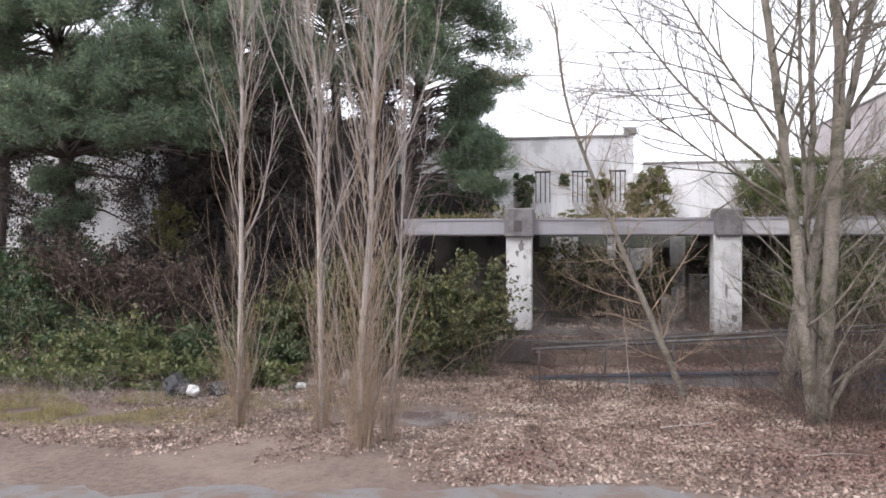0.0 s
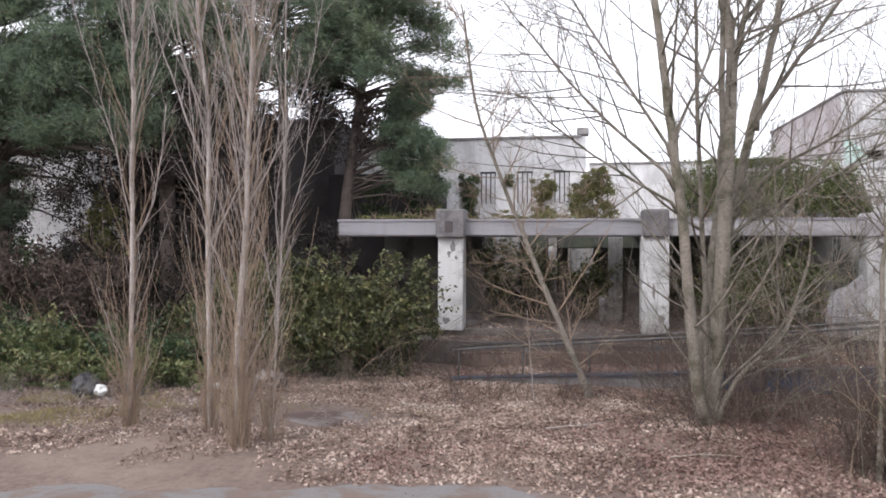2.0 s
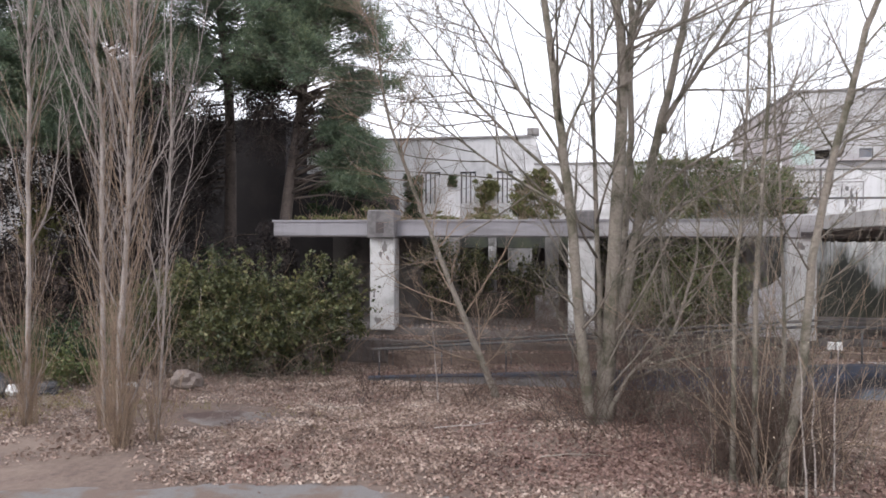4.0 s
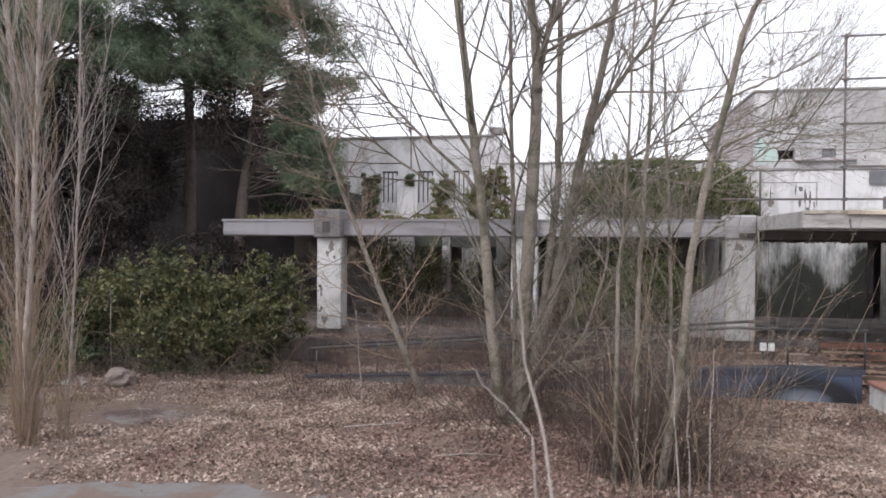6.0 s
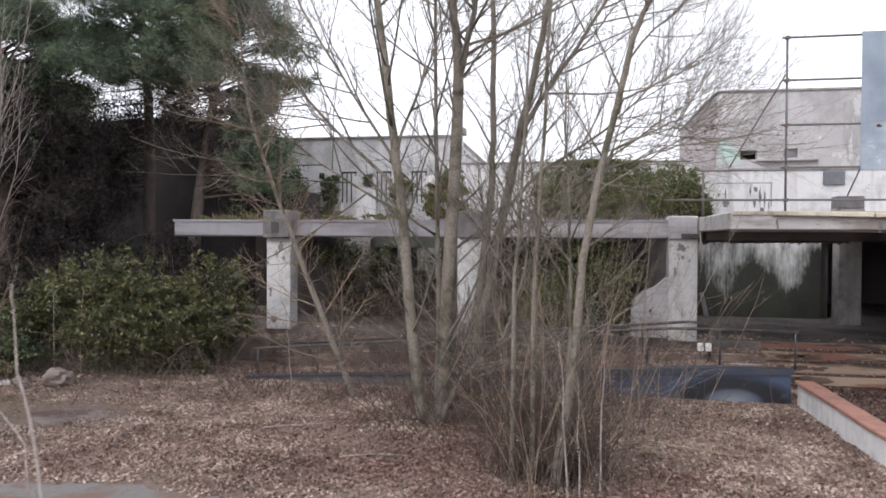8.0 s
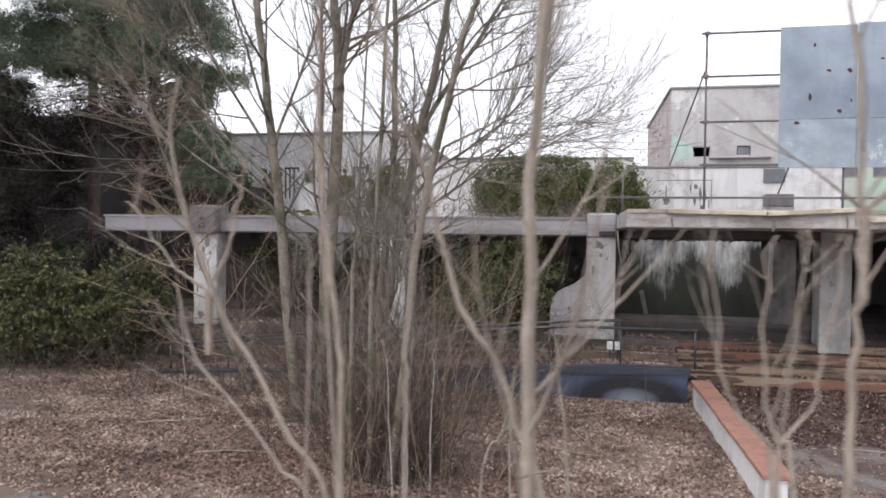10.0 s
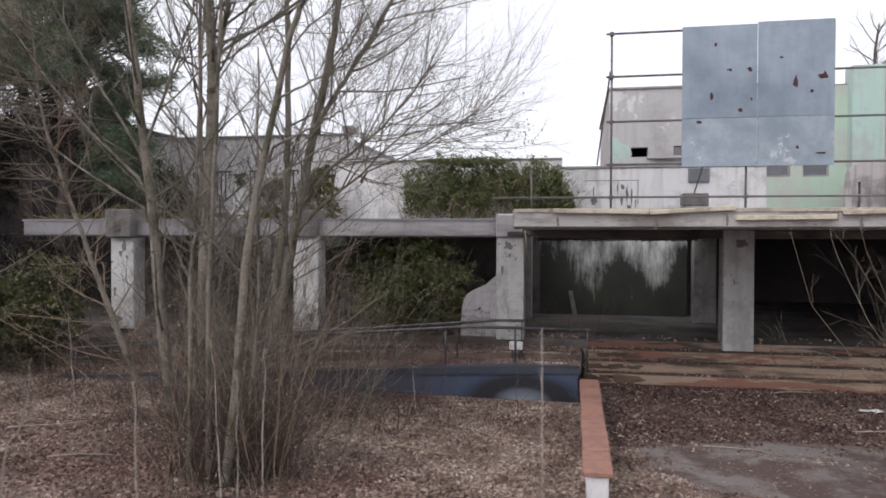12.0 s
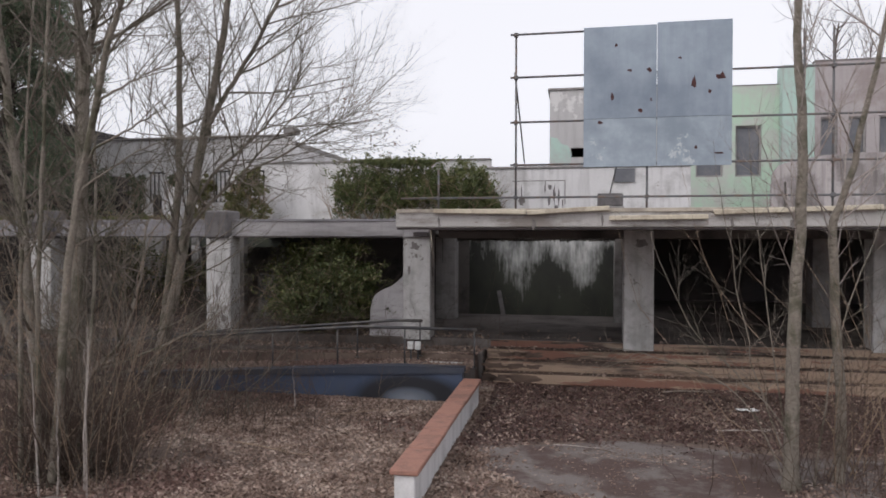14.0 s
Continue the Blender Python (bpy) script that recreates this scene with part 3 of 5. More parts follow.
# stained outline of a bricked-up opening in the parapet
for x0, x1, z0, z1 in ((10.9, 12.6, 5.14, 5.165), (12.565, 12.59, 4.4, 5.138)):
    part("old_frame", box(x0, x1, 25.012, 25.0185, z0, z1, 0.001, B), PEEL, house)
for k, (dx, z, w, hh) in enumerate(((11.95, 4.9, 0.07, 0.5), (12.1, 4.95, 0.16, 0.22), (12.24, 4.7, 0.09, 0.75), (12.38, 4.6, 0.07, 0.6), (12.08, 4.5, 0.1, 0.3), (12.3, 4.25, 0.12, 0.3), (12.5, 4.4, 0.06, 0.35), (11.2, 4.8, 0.05, 0.6))):
    peeled(house, dx, z, w, hh, 25.02, 61.0 + k * 1.7, CAPM)
peeled(house, 11.2, 4.5, 0.25, 0.3, 25.02, 66.0)
# strip of torn lining hanging by the corner of the canopy
tubes("hanging_strip", [[(Vector((9.43, 19.2, 3.5)), 0.02), (Vector((9.46, 19.2, 3.1)), 0.018), (Vector((9.52, 19.2, 2.72)), 0.008)]], TIMBER, house, 5)
tubes("cable", [[(Vector((9.7, 19.3, 3.3)), 0.008), (Vector((9.71, 19.3, 2.9)), 0.008), (Vector((9.7, 19.3, 2.7)), 0.006)]], RAILM, house, 4)
for k in range(8):
    rx = 10.3 + 1.7 * k + 0.35 * math.sin(k * 2.7)
    peeled(canopy, rx, 3.6 + 0.05 * math.sin(k * 4.1), 0.06 + 0.06 * math.sin(k * 1.9) ** 2, 0.16 + 0.1 * math.cos(k * 3.3) ** 2, 15.8, 90.0 + 1.3 * k)
# porch floor and front steps
part("porch_edge", box(10.9, 30, 19.345, 19.358, 0.668, 0.83, 0.003, B), STEPS, house)
part("porch_floor", box(-30, 34, 19.36, 34, 0.3, FLOOR, 0.02, B), FLOORM, house)
part("plinth", box(-4, 10.8, 18.6, 19.355, 0.0, 0.62, 0.03, B), FLOORM, house)
for k, (y, z) in enumerate(((18.25, 0.22), (18.6, 0.44), (18.95, 0.66))):
    step = part("step", box(10.85, 30, y, 19.36, z - 0.22, z, 0.02, B), STEPS, house, "worn brick step with dirt and peeling paint" if k == 0 else "")
    part("tread", box(10.9, 30, y + 0.045, y + 0.348, z, z + 0.006, 0.002, B), TREAD, step, "dirt-covered tread")

# scorched dirt on the end of the steps
for k in range(9):
    level = k % 3
    peeled(house, 11.0 + 0.13 * k + 0.1 * math.sin(k * 3.7), (0.11, 0.33, 0.55)[level], 0.45 + 0.35 * math.sin(k * 1.3) ** 2, 0.17 + 0.05 * math.cos(k * 2.1), (18.25, 18.6, 18.95)[level], 120.0 + 1.9 * k, TREAD)

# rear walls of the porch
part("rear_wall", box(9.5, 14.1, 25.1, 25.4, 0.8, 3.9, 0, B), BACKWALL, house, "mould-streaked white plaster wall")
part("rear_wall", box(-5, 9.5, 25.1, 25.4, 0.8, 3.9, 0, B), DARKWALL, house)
# the inner room's darkness is put into its wall and roof colour
part("inner_wall", box(14.1, 34, 31.7, 32, 0.8, 3.9, 0, B), NEARBLACK, house)
part("inner_wall", box(14.12, 14.4, 25.4, 31.7, 0.8, 3.9, 0, B), NEARBLACK, house)
part("inner_wall", box(33.7, 34, 19.9, 31.7, 0.8, 3.9, 0, B), NEARBLACK, house)
part("inner_roof", box(14.1, 34, 25.02, 32, 3.5, 3.86, 0, B), NEARBLACK, house)
lean = box(-0.07, 0.07, -0.012, 0.012, 0, 0.8, 0.004)
bmesh.ops.transform(lean, matrix=Matrix.Translation((0, 0, 0)) @ Matrix.Rotation(-0.2, 4, "Y") @ Matrix.Rotation(-0.12, 4, "X"), verts=lean.verts[:])
lb = thing("leaning_board", (10.64, 24.9, FLOOR), "narrow grey board leaning against the mouldy rear wall", "board")
part("panel", lean, CAPM, lb)
# loose panels and piers under the portico, its dimness put into their colours
for x0, x1, z0, z1, y in ((-0.82, 0.0, 1.65, 3.34, 22.6), (0.9, 1.15, FLOOR, 3.34, 22.8), (2.7, 3.1, 1.6, 3.34, 22.0), (2.42, 3.1, FLOOR, 1.598, 22.0), (3.3, 3.9, FLOOR, 2.2, 22.5), (4.6, 5.0, FLOOR, 3.34, 23.0), (1.55, 2.2, 2.1, 3.0, 22.9)):
    part("pier", box(x0, x1, y, y + 0.25, z0, z1, 0.01, B), PIERM, house)
part("sill_wall", box(-0.84, 2.3, 22.62, 22.84, FLOOR, 1.62, 0.01, B), DIMWALL, house)
part("lintel", box(-1.2, 5.6, 22.9, 23.1, 3.02, 3.36, 0.01, B), DIMWALL, house)
for x in (1.52, 2.21, 3.92, 4.4, 5.4):
    part("mullion", box(x, x + 0.06, 22.92, 22.98, FLOOR, 3.018, 0.006, B), GREY, house)
# broken infill wall beside the third column
bm = bmesh.new()
prof = [(7.8, 0.78), (8.71, 0.78), (8.71, 2.37), (8.62, 2.3), (8.5, 2.19), (8.36, 2.09), (8.22, 2.04), (8.08, 1.97), (7.96, 1.88), (7.87, 1.74), (7.83, 1.5), (7.81, 1.2)]
lo = [bm.verts.new((x, 0.12, z)) for x, z in prof]
hi = [bm.verts.new((x, 0.4, z)) for x, z in prof]
bm.faces.new(lo)
bm.faces.new(list(reversed(hi)))
for i in range(len(prof)):
    j = (i + 1) % len(prof)
    bm.faces.new((lo[j], lo[i], hi[i], hi[j]))
bmesh.ops.recalc_face_normals(bm, faces=bm.faces[:])
part("broken_wall", bm, PALEBEAM, house, "broken stub of pale rendered wall")

# upper storey
def window(wall, x0, x1, z0, z1, y, material=SHUTTER, sill=False):
    w = part("window", box(x0, x1, y + 0.14, y + 0.18, z0, z1, 0.004, B), material, wall)
    bm = bmesh.new()
    for a in ((x0, x0 + 0.06, z0, z1), (x1 - 0.06, x1, z0, z1), (x0 + 0.06, x1 - 0.06, z1 - 0.06, z1), (x0 + 0.06, x1 - 0.06, z0, z0 + 0.06)):
        box(a[0], a[1], y + 0.07, y + 0.135, a[2], a[3], 0.004, B, bm)
    part("frame", bm, GREY, w)
    if sill:
        part("sill", box(x0 - 0.08, x1 + 0.08, y - 0.06, y - 0.003, z0 - 0.08, z0, 0.01, B), GREY, w)


part("upper_wall", box(-7.1, 2.15, 28, 28.3, 3.7, 7.25, 0, B), WHITE, house)
part("wall_cap", box(-7.1, 2.0, 27.92, 28.38, 7.25, 7.33, 0.01, B), GREY, house)
part("chimney", box(1.8, 2.25, 27.9, 28.5, 7.34, 7.6, 0.02, B), GREY, house)
part("upper_wall", box(2.2, 10.2, 25.1, 25.35, 3.9, 5.86, 0, B), WHITE, house)
part("wall_cap", box(2.2, 10.2, 25.04, 25.41, 5.862, 5.92, 0.01, B), GREY, house)
part("parapet", box(10.0, 16.4, 25.02, 25.3, 3.87, 5.55, 0.02, B), WHITE, house)
part("wall_cap", box(10.0, 16.4, 24.97, 25.35, 5.552, 5.62, 0.01, B), GREY, house)
part("vent_shutter", box(14.1, 14.72, 24.955, 25.018, 5.08, 5.5, 0.006, B), SHUTTER, house, "grey metal shutter")
# attic volume behind the parapet
aw = part("attic_wall", wall_with_holes(11.9, 18.2, 30, 30.3, 3.9, 9.05, [(12.72, 13.35, 6.45, 6.82), (14.3, 14.8, 6.5, 6.85)], B), PALEGREY, house)
part("attic_side", box(11.9, 12.2, 30.302, 40, 3.9, 9.05, 0, B), PINK, house)
part("attic_back", box(12.2, 18.2, 33.0, 33.2, 3.9, 9.0, 0, B), DARKWALL, house)
part("attic_cap", box(11.82, 18.3, 29.93, 40, 9.052, 9.13, 0.01, B), GREY, house)
part("ledge", box(13.3, 15.5, 29.8, 29.998, 6.36, 6.43, 0.02, B), PINK, aw, "thin broken rose ledge")
part("vent_box", box(14.32, 14.78, 30.06, 30.25, 6.51, 6.84, 0.01, B), SHUTTER, aw)
part("bare_patch", box(12.05, 12.4, 29.99, 29.996, 5.7, 6.24, 0.001, B), PINK, aw)
bm = bmesh.new()
prof = [(11.93, 6.25), (12.7, 6.25), (12.75, 6.6), (12.6, 6.9), (12.35, 6.98), (12.2, 7.2), (11.93, 7.25)]
face = bm.faces.new([bm.verts.new((x, 29.996 - FY, z)) for x, z in prof])
e = bmesh.ops.extrude_face_region(bm, geom=[face])
bmesh.ops.translate(bm, vec=(0, 0.003, 0), verts=[g for g in e["geom"] if isinstance(g, bmesh.types.BMVert)])
part("paint_patch", bm, MINT, aw, "patch of old mint paint")
# mint-green block and the taller wing beside it
gw = part("green_wall", wall_with_holes(16.4, 19.7, 28, 28.3, 3.9, 8.55, [(17.0, 17.9, 5.45, 7.2), (18.3, 19.15, 5.45, 7.2)], B), GREEN, house)
window(gw, 17.0, 17.9, 5.45, 7.2, 28)
window(gw, 18.3, 19.15, 5.45, 7.2, 28)
part("wall_cap", box(16.38, 19.68, 27.98, 28.32, 8.552, 8.59, 0.01, B), GREY, house)
part("mint_wall", box(19.7, 20.7, 27.6, 28.3, 5.3, 9.12, 0.01, B), MINT, house)
part("streaked_wall", box(19.7, 20.7, 27.62, 28.3, 3.9, 5.298, 0.01, B), STREAKED, house)
pw = part("rose_wall", wall_with_holes(20.7, 36, 27.6, 27.9, 6.0, 9.2, [(20.87, 21.4, 6.05, 7.35), (21.73, 22.27, 6.05, 7.35), (22.65, 23.2, 6.05, 7.35), (23.6, 24.2, 6.05, 7.35)], B), PINK, house)
for x0, x1 in ((20.87, 21.4), (21.73, 22.27), (22.65, 23.2), (23.6, 24.2)):
    window(pw, x0, x1, 6.05, 7.35, 27.6)
bm = bmesh.new()
prof = [(18.96, 3.87), (19.3, 3.87), (19.3, 5.1), (19.41, 5.1), (19.41, 3.87), (26.0, 3.87), (26.0, 5.96), (23.2, 5.94), (21.4, 5.98), (20.25, 5.87), (19.62, 5.76), (19.22, 5.63), (19.04, 5.4), (18.98, 4.9)]
lo = [bm.verts.new((x, 26.0 - FY, z)) for x, z in prof]
hi = [bm.verts.new((x, 26.22 - FY, z)) for x, z in prof]
bm.faces.new(lo)
bm.faces.new(list(reversed(hi)))
for i in range(len(prof)):
    j = (i + 1) % len(prof)
    bm.faces.new((lo[j], lo[i], hi[i], hi[j]))
bmesh.ops.recalc_face_normals(bm, faces=bm.faces[:])
part("broken_parapet", bm, STREAKED, house, "rose-white parapet with a broken rounded end")
for k, (x, w) in enumerate(((20.1, 0.05), (21.0, 0.07), (22.3, 0.05), (23.4, 0.08), (24.6, 0.05))):
    part("pilaster", box(x, x + w, 25.965, 25.998, 3.88, 5.7 + 0.06 * math.sin(k * 2.2), 0.006, B), STREAKED, house)
part("streaked_wall", box(20.7, 36, 27.62, 27.9, 3.9, 5.998, 0.01, B), STREAKED, house)
part("wall_cap", box(20.68, 36, 27.57, 27.93, 9.202, 9.24, 0.01, B), GREY, house)
part("side_wall", box(16.402, 16.7, 28.302, 40, 3.9, 8.55, 0, B), PALEGREY, house)
# flat roofs, end and rear walls that close the upper storey
part("flat_roof", box(-7.1, 2.15, 28.302, 40, 6.9, 7.1, 0, B), GREY, house)
part("side_wall", box(1.9, 2.15, 28.302, 40, 3.9, 6.898, 0, B), WHITE, house)
part("flat_roof", box(2.2, 10.2, 25.352, 40, 5.5, 5.7, 0, B), GREY, house)
part("flat_roof", box(10.202, 16.38, 25.302, 29.998, 3.87, 4.0, 0, B), GREY, house)
part("flat_roof", box(16.702, 19.68, 28.302, 40, 8.2, 8.4, 0, B), GREY, house)
part("flat_roof", box(20.72, 36, 27.902, 40, 8.9, 9.1, 0, B), GREY, house)
part("side_wall", box(35.7, 36, 27.902, 40, 0, 8.898, 0, B), PINK, house)
part("rear_wall", box(-7.1, 36, 40.002, 40.3, 0, 7.1, 0, B), WHITE, house)
# dark tall block behind the pines, its shade put into the near-black colour
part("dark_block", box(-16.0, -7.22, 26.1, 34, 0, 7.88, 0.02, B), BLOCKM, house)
# added low blocks stand in for dark vegetation and shadow
part("low_shade_block", box(-7.2, -4.6, 25.42, 27.78, 0.8, 5.7, 0.02, B), BLOCKM, house)
part("low_shade_block", box(-4.598, -3.2, 25.44, 27.78, 0.8, 5.0, 0.02, B), BLOCKM, house)
white_house = thing("white_house", (-17, 24, 0), "white rendered house half hidden behind pines", "house")
WB = (-17, 24, 0)
part("wall", wall_with_holes(-28, -16.3, 24.5, 24.8, 0, 7.4, [(-24, -23, 1.5, 3.2), (-21.3, -20.3, 2.2, 3.9)], WB), PALEGREY, white_house)
part("roof", box(-28.3, -16.1, 24.2, 31, 7.402, 7.65, 0.03, WB), GREY, white_house)
part("side_wall", box(-16.6, -16.3, 24.802, 31, 0, 7.4, 0, WB), WHITE, white_house)
part("rear_wall", box(-28, -16.6, 29, 29.2, 0, 7.4, 0, WB), DARKWALL, white_house)

# terrace balustrade: white piers and iron bars
for k in range(4):
    x = -2.12 + 1.22 * k
    part("pier", box(x, x + 0.72, 24.0, 24.3, 3.7, 5.4, 0.015, B), WHITE, house)
    rail = part("railing", box(x + 0.70, x + 1.24, 24.08, 24.13, 5.5, 5.56, 0.006, B), IRON, house)
    for j in range(4):
        xx = x + 0.73 + 0.155 * j
        part("bar", box(xx, xx + 0.035, 24.09, 24.125, 4.5, 5.498, 0.004, B), IRON, rail)

# ---- access ramp with navy side wall ----
ramp = thing("access_ramp", (4.8, 17, 0), "navy-painted concrete access ramp with sprayed marks", "ramp")
RB = (4.8, 17, 0)


def wedge(x0, x1, y0, y1, zb, za, zc, base, xm=None):
    """A block whose top climbs from za at x0 to zc at xm and runs level to x1."""
    bm = bmesh.new()
    prof = [(x0, zb), (x1, zb), (x1, zc)] + ([(xm, zc)] if xm else []) + [(x0, za)]
    lo = [bm.verts.new((x - base[0], y0 - base[1], z - base[2])) for x, z in prof]
    hi = [bm.verts.new((x - base[0], y1 - base[1], z - base[2])) for x, z in prof]
    bm.faces.new(lo)
    bm.faces.new(list(reversed(hi)))
    for i in range(len(prof)):
        j = (i + 1) % len(prof)
        bm.faces.new((lo[j], lo[i], hi[i], hi[j]))
    bmesh.ops.recalc_face_normals(bm, faces=bm.faces[:])
    return bm


part("ramp_wall", wedge(4.3, 10.7, 16.2, 16.4, -0.05, 0.33, 0.58, RB, 9.3), RAMPPAINT, ramp)
part("ramp_wall", wedge(-1.1, 4.298, 16.2, 16.4, -0.05, 0.06, 0.33, RB), CAPM, ramp, "bare damp concrete end of the ramp wall")
bm = wedge(-1.12, 10.74, 16.15, 16.44, 0.58, 0.58, 0.7, RB, 9.3)
for v in bm.verts:
    x = v.co.x + 4.8
    f = min(1.0, (x + 1.12) / 10.42)
    v.co.z = (0.075 if abs(v.co.z - 0.58) < 0.01 else 0.2 - 0.02 * f) + 0.515 * f
part("lip", bm, BLUE, ramp)
part("ramp_deck", wedge(-1.1, 10.7, 16.44, 18.0, -0.05, 0.02, 0.52, RB, 9.3), FLOORM, ramp)
part("ramp_back", wedge(-1.1, 10.7, 18.0, 18.58, -0.05, 0.35, 0.66, RB, 9.3), SOIL, ramp)


def hand_rail(y, x0, x1, z0, z1, xm, n):
    t = thing("handrail", (x0, y, z0), "dark painted tubular handrail along the ramp", "handrail", "ramp handrails")
    zt = lambda x: z0 + (z1 - z0) * min(1.0, (x - x0) / (xm - x0))
    tubes("rail", [[(Vector((x0, y, z0 - 0.25)), 0.033), (Vector((x0, y, z0)), 0.033), (Vector((xm, y, z1)), 0.033), (Vector((x1, y, z1)), 0.033)]], RAILM, t, 8)
    for i in range(n):
        x = x0 + 0.15 + (x1 - x0 - 0.2) * i / (n - 1)
        post = tubes("post", [[(Vector((x, y, zt(x) - 0.8)), 0.02), (Vector((x, y, zt(x) - 0.02)), 0.02)]], RAILM, t, 6)
        part("foot_plate", box(x - 0.05, x + 0.05, y - 0.05, y + 0.05, zt(x) - 0.8, zt(x) - 0.79, 0.002, (x0, y, z0)), RAILM, post)


hand_rail(16.6, -1.1, 10.94, 0.66, 1.42, 8.4, 9)
hand_rail(17.9, -1.1, 9.5, 0.57, 1.42, 8.9, 8)

# ---- low garden wall with terracotta coping ----
low = thing("low_wall", (10.9, 13.2, 0), "low white rendered wall with terracotta coping", "wall")
LB = (10.9, 13.2, 0)
part("masonry", box(10.79, 11.05, 10.45, 16.1, -0.1, 0.43, 0.015, LB), WHITE, low)
y, k = 10.4, 0
while y < 16.05:
    d = 0.94
    part("coping_tile", box(10.74 + 0.006 * math.sin(k * 2.3), 11.1 + 0.006 * math.sin(k * 1.7), y, min(y + d - 0.008, 16.12), 0.432, 0.50 + 0.004 * math.sin(k * 3.1), 0.012, LB), TERRA, low)
    y += d
    k += 1

# ---- scaffold and hoarding on the canopy ----
scaf = thing("scaffold", (14, 19.5, 3.86), "steel tube scaffold frame standing on the canopy roof", "scaffold")
for z, x0, x1 in ((8.26, 11.35, 13.2), (7.22, 11.35, 30), (6.13, 11.35, 30), (5.09, 11.35, 30), (4.3, 8.6, 30)):
    pipe("ledger", (x0, 19.5, z), (x1, 19.5, z), 0.026, STEEL, scaf)
for x, z in ((11.48, 8.32), (14.58, 5.06), (18.02, 8.1), (18.64, 8.1), (9.55, 5.0)):
    up = pipe("standard", (x, 19.55, 3.86), (x, 19.55, z), 0.027, STEEL, scaf)
    for cz in (8.26, 7.22, 6.13, 5.09, 4.3):
        if cz < z:
            part("coupler", box(x - 0.05, x + 0.05, 19.47, 19.58, cz - 0.05, cz + 0.05, 0.015, (14, 19.5, 3.86)), STEEL, up)
    part("base_plate", box(x - 0.07, x + 0.07, 19.48, 19.62, 3.862, 3.875, 0.003, (14, 19.5, 3.86)), STEEL, up)
pipe("brace", (11.45, 19.58, 7.36), (11.3, 25.0, 5.66), 0.022, STEEL, scaf)
pipe("brace", (14.1, 21.6, 5.7), (13.85, 22.3, 4.56), 0.02, STEEL, scaf)
block = thing("concrete_block", (13.85, 22.28, 3.862), "grey concrete block weighting the scaffold brace", "block")
part("base_course", box(-0.36, 0.36, -0.26, 0.26, 0, 0.34, 0.02), GREY, block)
part("top_slab", box(-0.34, 0.34, -0.27, 0.25, 0.342, 0.68, 0.02), CAPM, block)

HOLES = ((13.85, 7.85, 0.06, 0.12), (14.15, 7.25, 0.1, 0.09), (14.6, 7.22, 0.1, 0.2), (13.77, 6.65, 0.08, 0.2), (14.4, 6.3, 0.12, 0.08), (14.65, 6.55, 0.05, 0.12), (13.5, 6.05, 0.12, 0.07), (15.6, 6.9, 0.1, 0.24), (16.2, 7.05, 0.2, 0.14), (15.95, 6.7, 0.08, 0.1), (15.3, 7.5, 0.08, 0.06), (15.65, 5.42, 0.07, 0.09), (16.15, 5.28, 0.24, 0.06))
for x0, x1, z1 in ((13.1, 14.77, 8.3), (14.785, 16.44, 8.34)):
    base = (x0, 19.36, 5.0)
    hp = thing("hoarding_panel", base, "blue-grey metal hoarding sheet with rusty holes", "panel", "hoarding panels")
    upper = part("sheet", box(x0, x1, 19.36, 19.39, 6.14, z1, 0.004, base), SHEET, hp)
    lower = part("sheet", box(x0, x1, 19.366, 19.394, 5.0, 6.137, 0.004, base), SHEET_LOW, hp, "paler lower sheet with scuffs")
    for hx, hz, w, hh in HOLES:
        if x0 < hx < x1:
            bm = bmesh.new()
            pts = []
            for i in range(9):
                a = 2 * math.pi * i / 9
                q = 0.75 + 0.9 * noise.noise(Vector((hx * 5 + math.cos(a) * 2.6, hz * 5 + math.sin(a) * 2.6, 0)))
                pts.append(bm.verts.new((hx - x0 + w * 0.6 * q * math.cos(a), -0.006, hz - 5.0 + hh * 0.6 * q * math.sin(a))))
            f = bm.faces.new(pts)
            e = bmesh.ops.extrude_face_region(bm, geom=[f])
            bmesh.ops.translate(bm, vec=(0, 0.005, 0), verts=[g for g in e["geom"] if isinstance(g, bmesh.types.BMVert)])
            part("rust_hole", bm, RUST, upper if hz > 6.14 else lower)

for k in range(2):
    sb = thing("switch_box", (9.24 + 0.17 * k, 17.86, 0.86), "small white plastic electrical box on the ramp back wall", "electrical box", "electrical boxes")
    part("box_body", box(-0.065, 0.065, -0.05, 0.04, -0.09, 0.09, 0.012), PLASTIC_W, sb)
    part("box_stem", box(-0.02, 0.02, -0.01, 0.03, -0.4, -0.092, 0.004), RAILM, sb)
plank = thing("white_plank", (10.1, 17.6, 0.525), "white painted plank lying on the ramp deck", "plank")
part("board", box(-0.38, 0.38, -0.06, 0.06, 0, 0.025, 0.006), PLASTIC_W, plank)
# refuse and rubble by the ivy bank
def crumpled(at, s, mat, name, label, cat, seed):
    t = thing(name, at, label, cat)
    bm = bmesh.new()
    bmesh.ops.create_icosphere(bm, subdivisions=3, radius=1)
    for v in bm.verts:
        q = 1 + 0.35 * noise.noise(v.co * 1.7 + Vector((seed, 0, 0))) + 0.15 * noise.noise(v.co * 4.5 + Vector((seed, 3, 0)))
        v.co = Vector((v.co.x * s[0] * q, v.co.y * s[1] * q, max(-0.02, (v.co.z * q + 0.75) * s[2])))
    part("body", bm, mat, t)


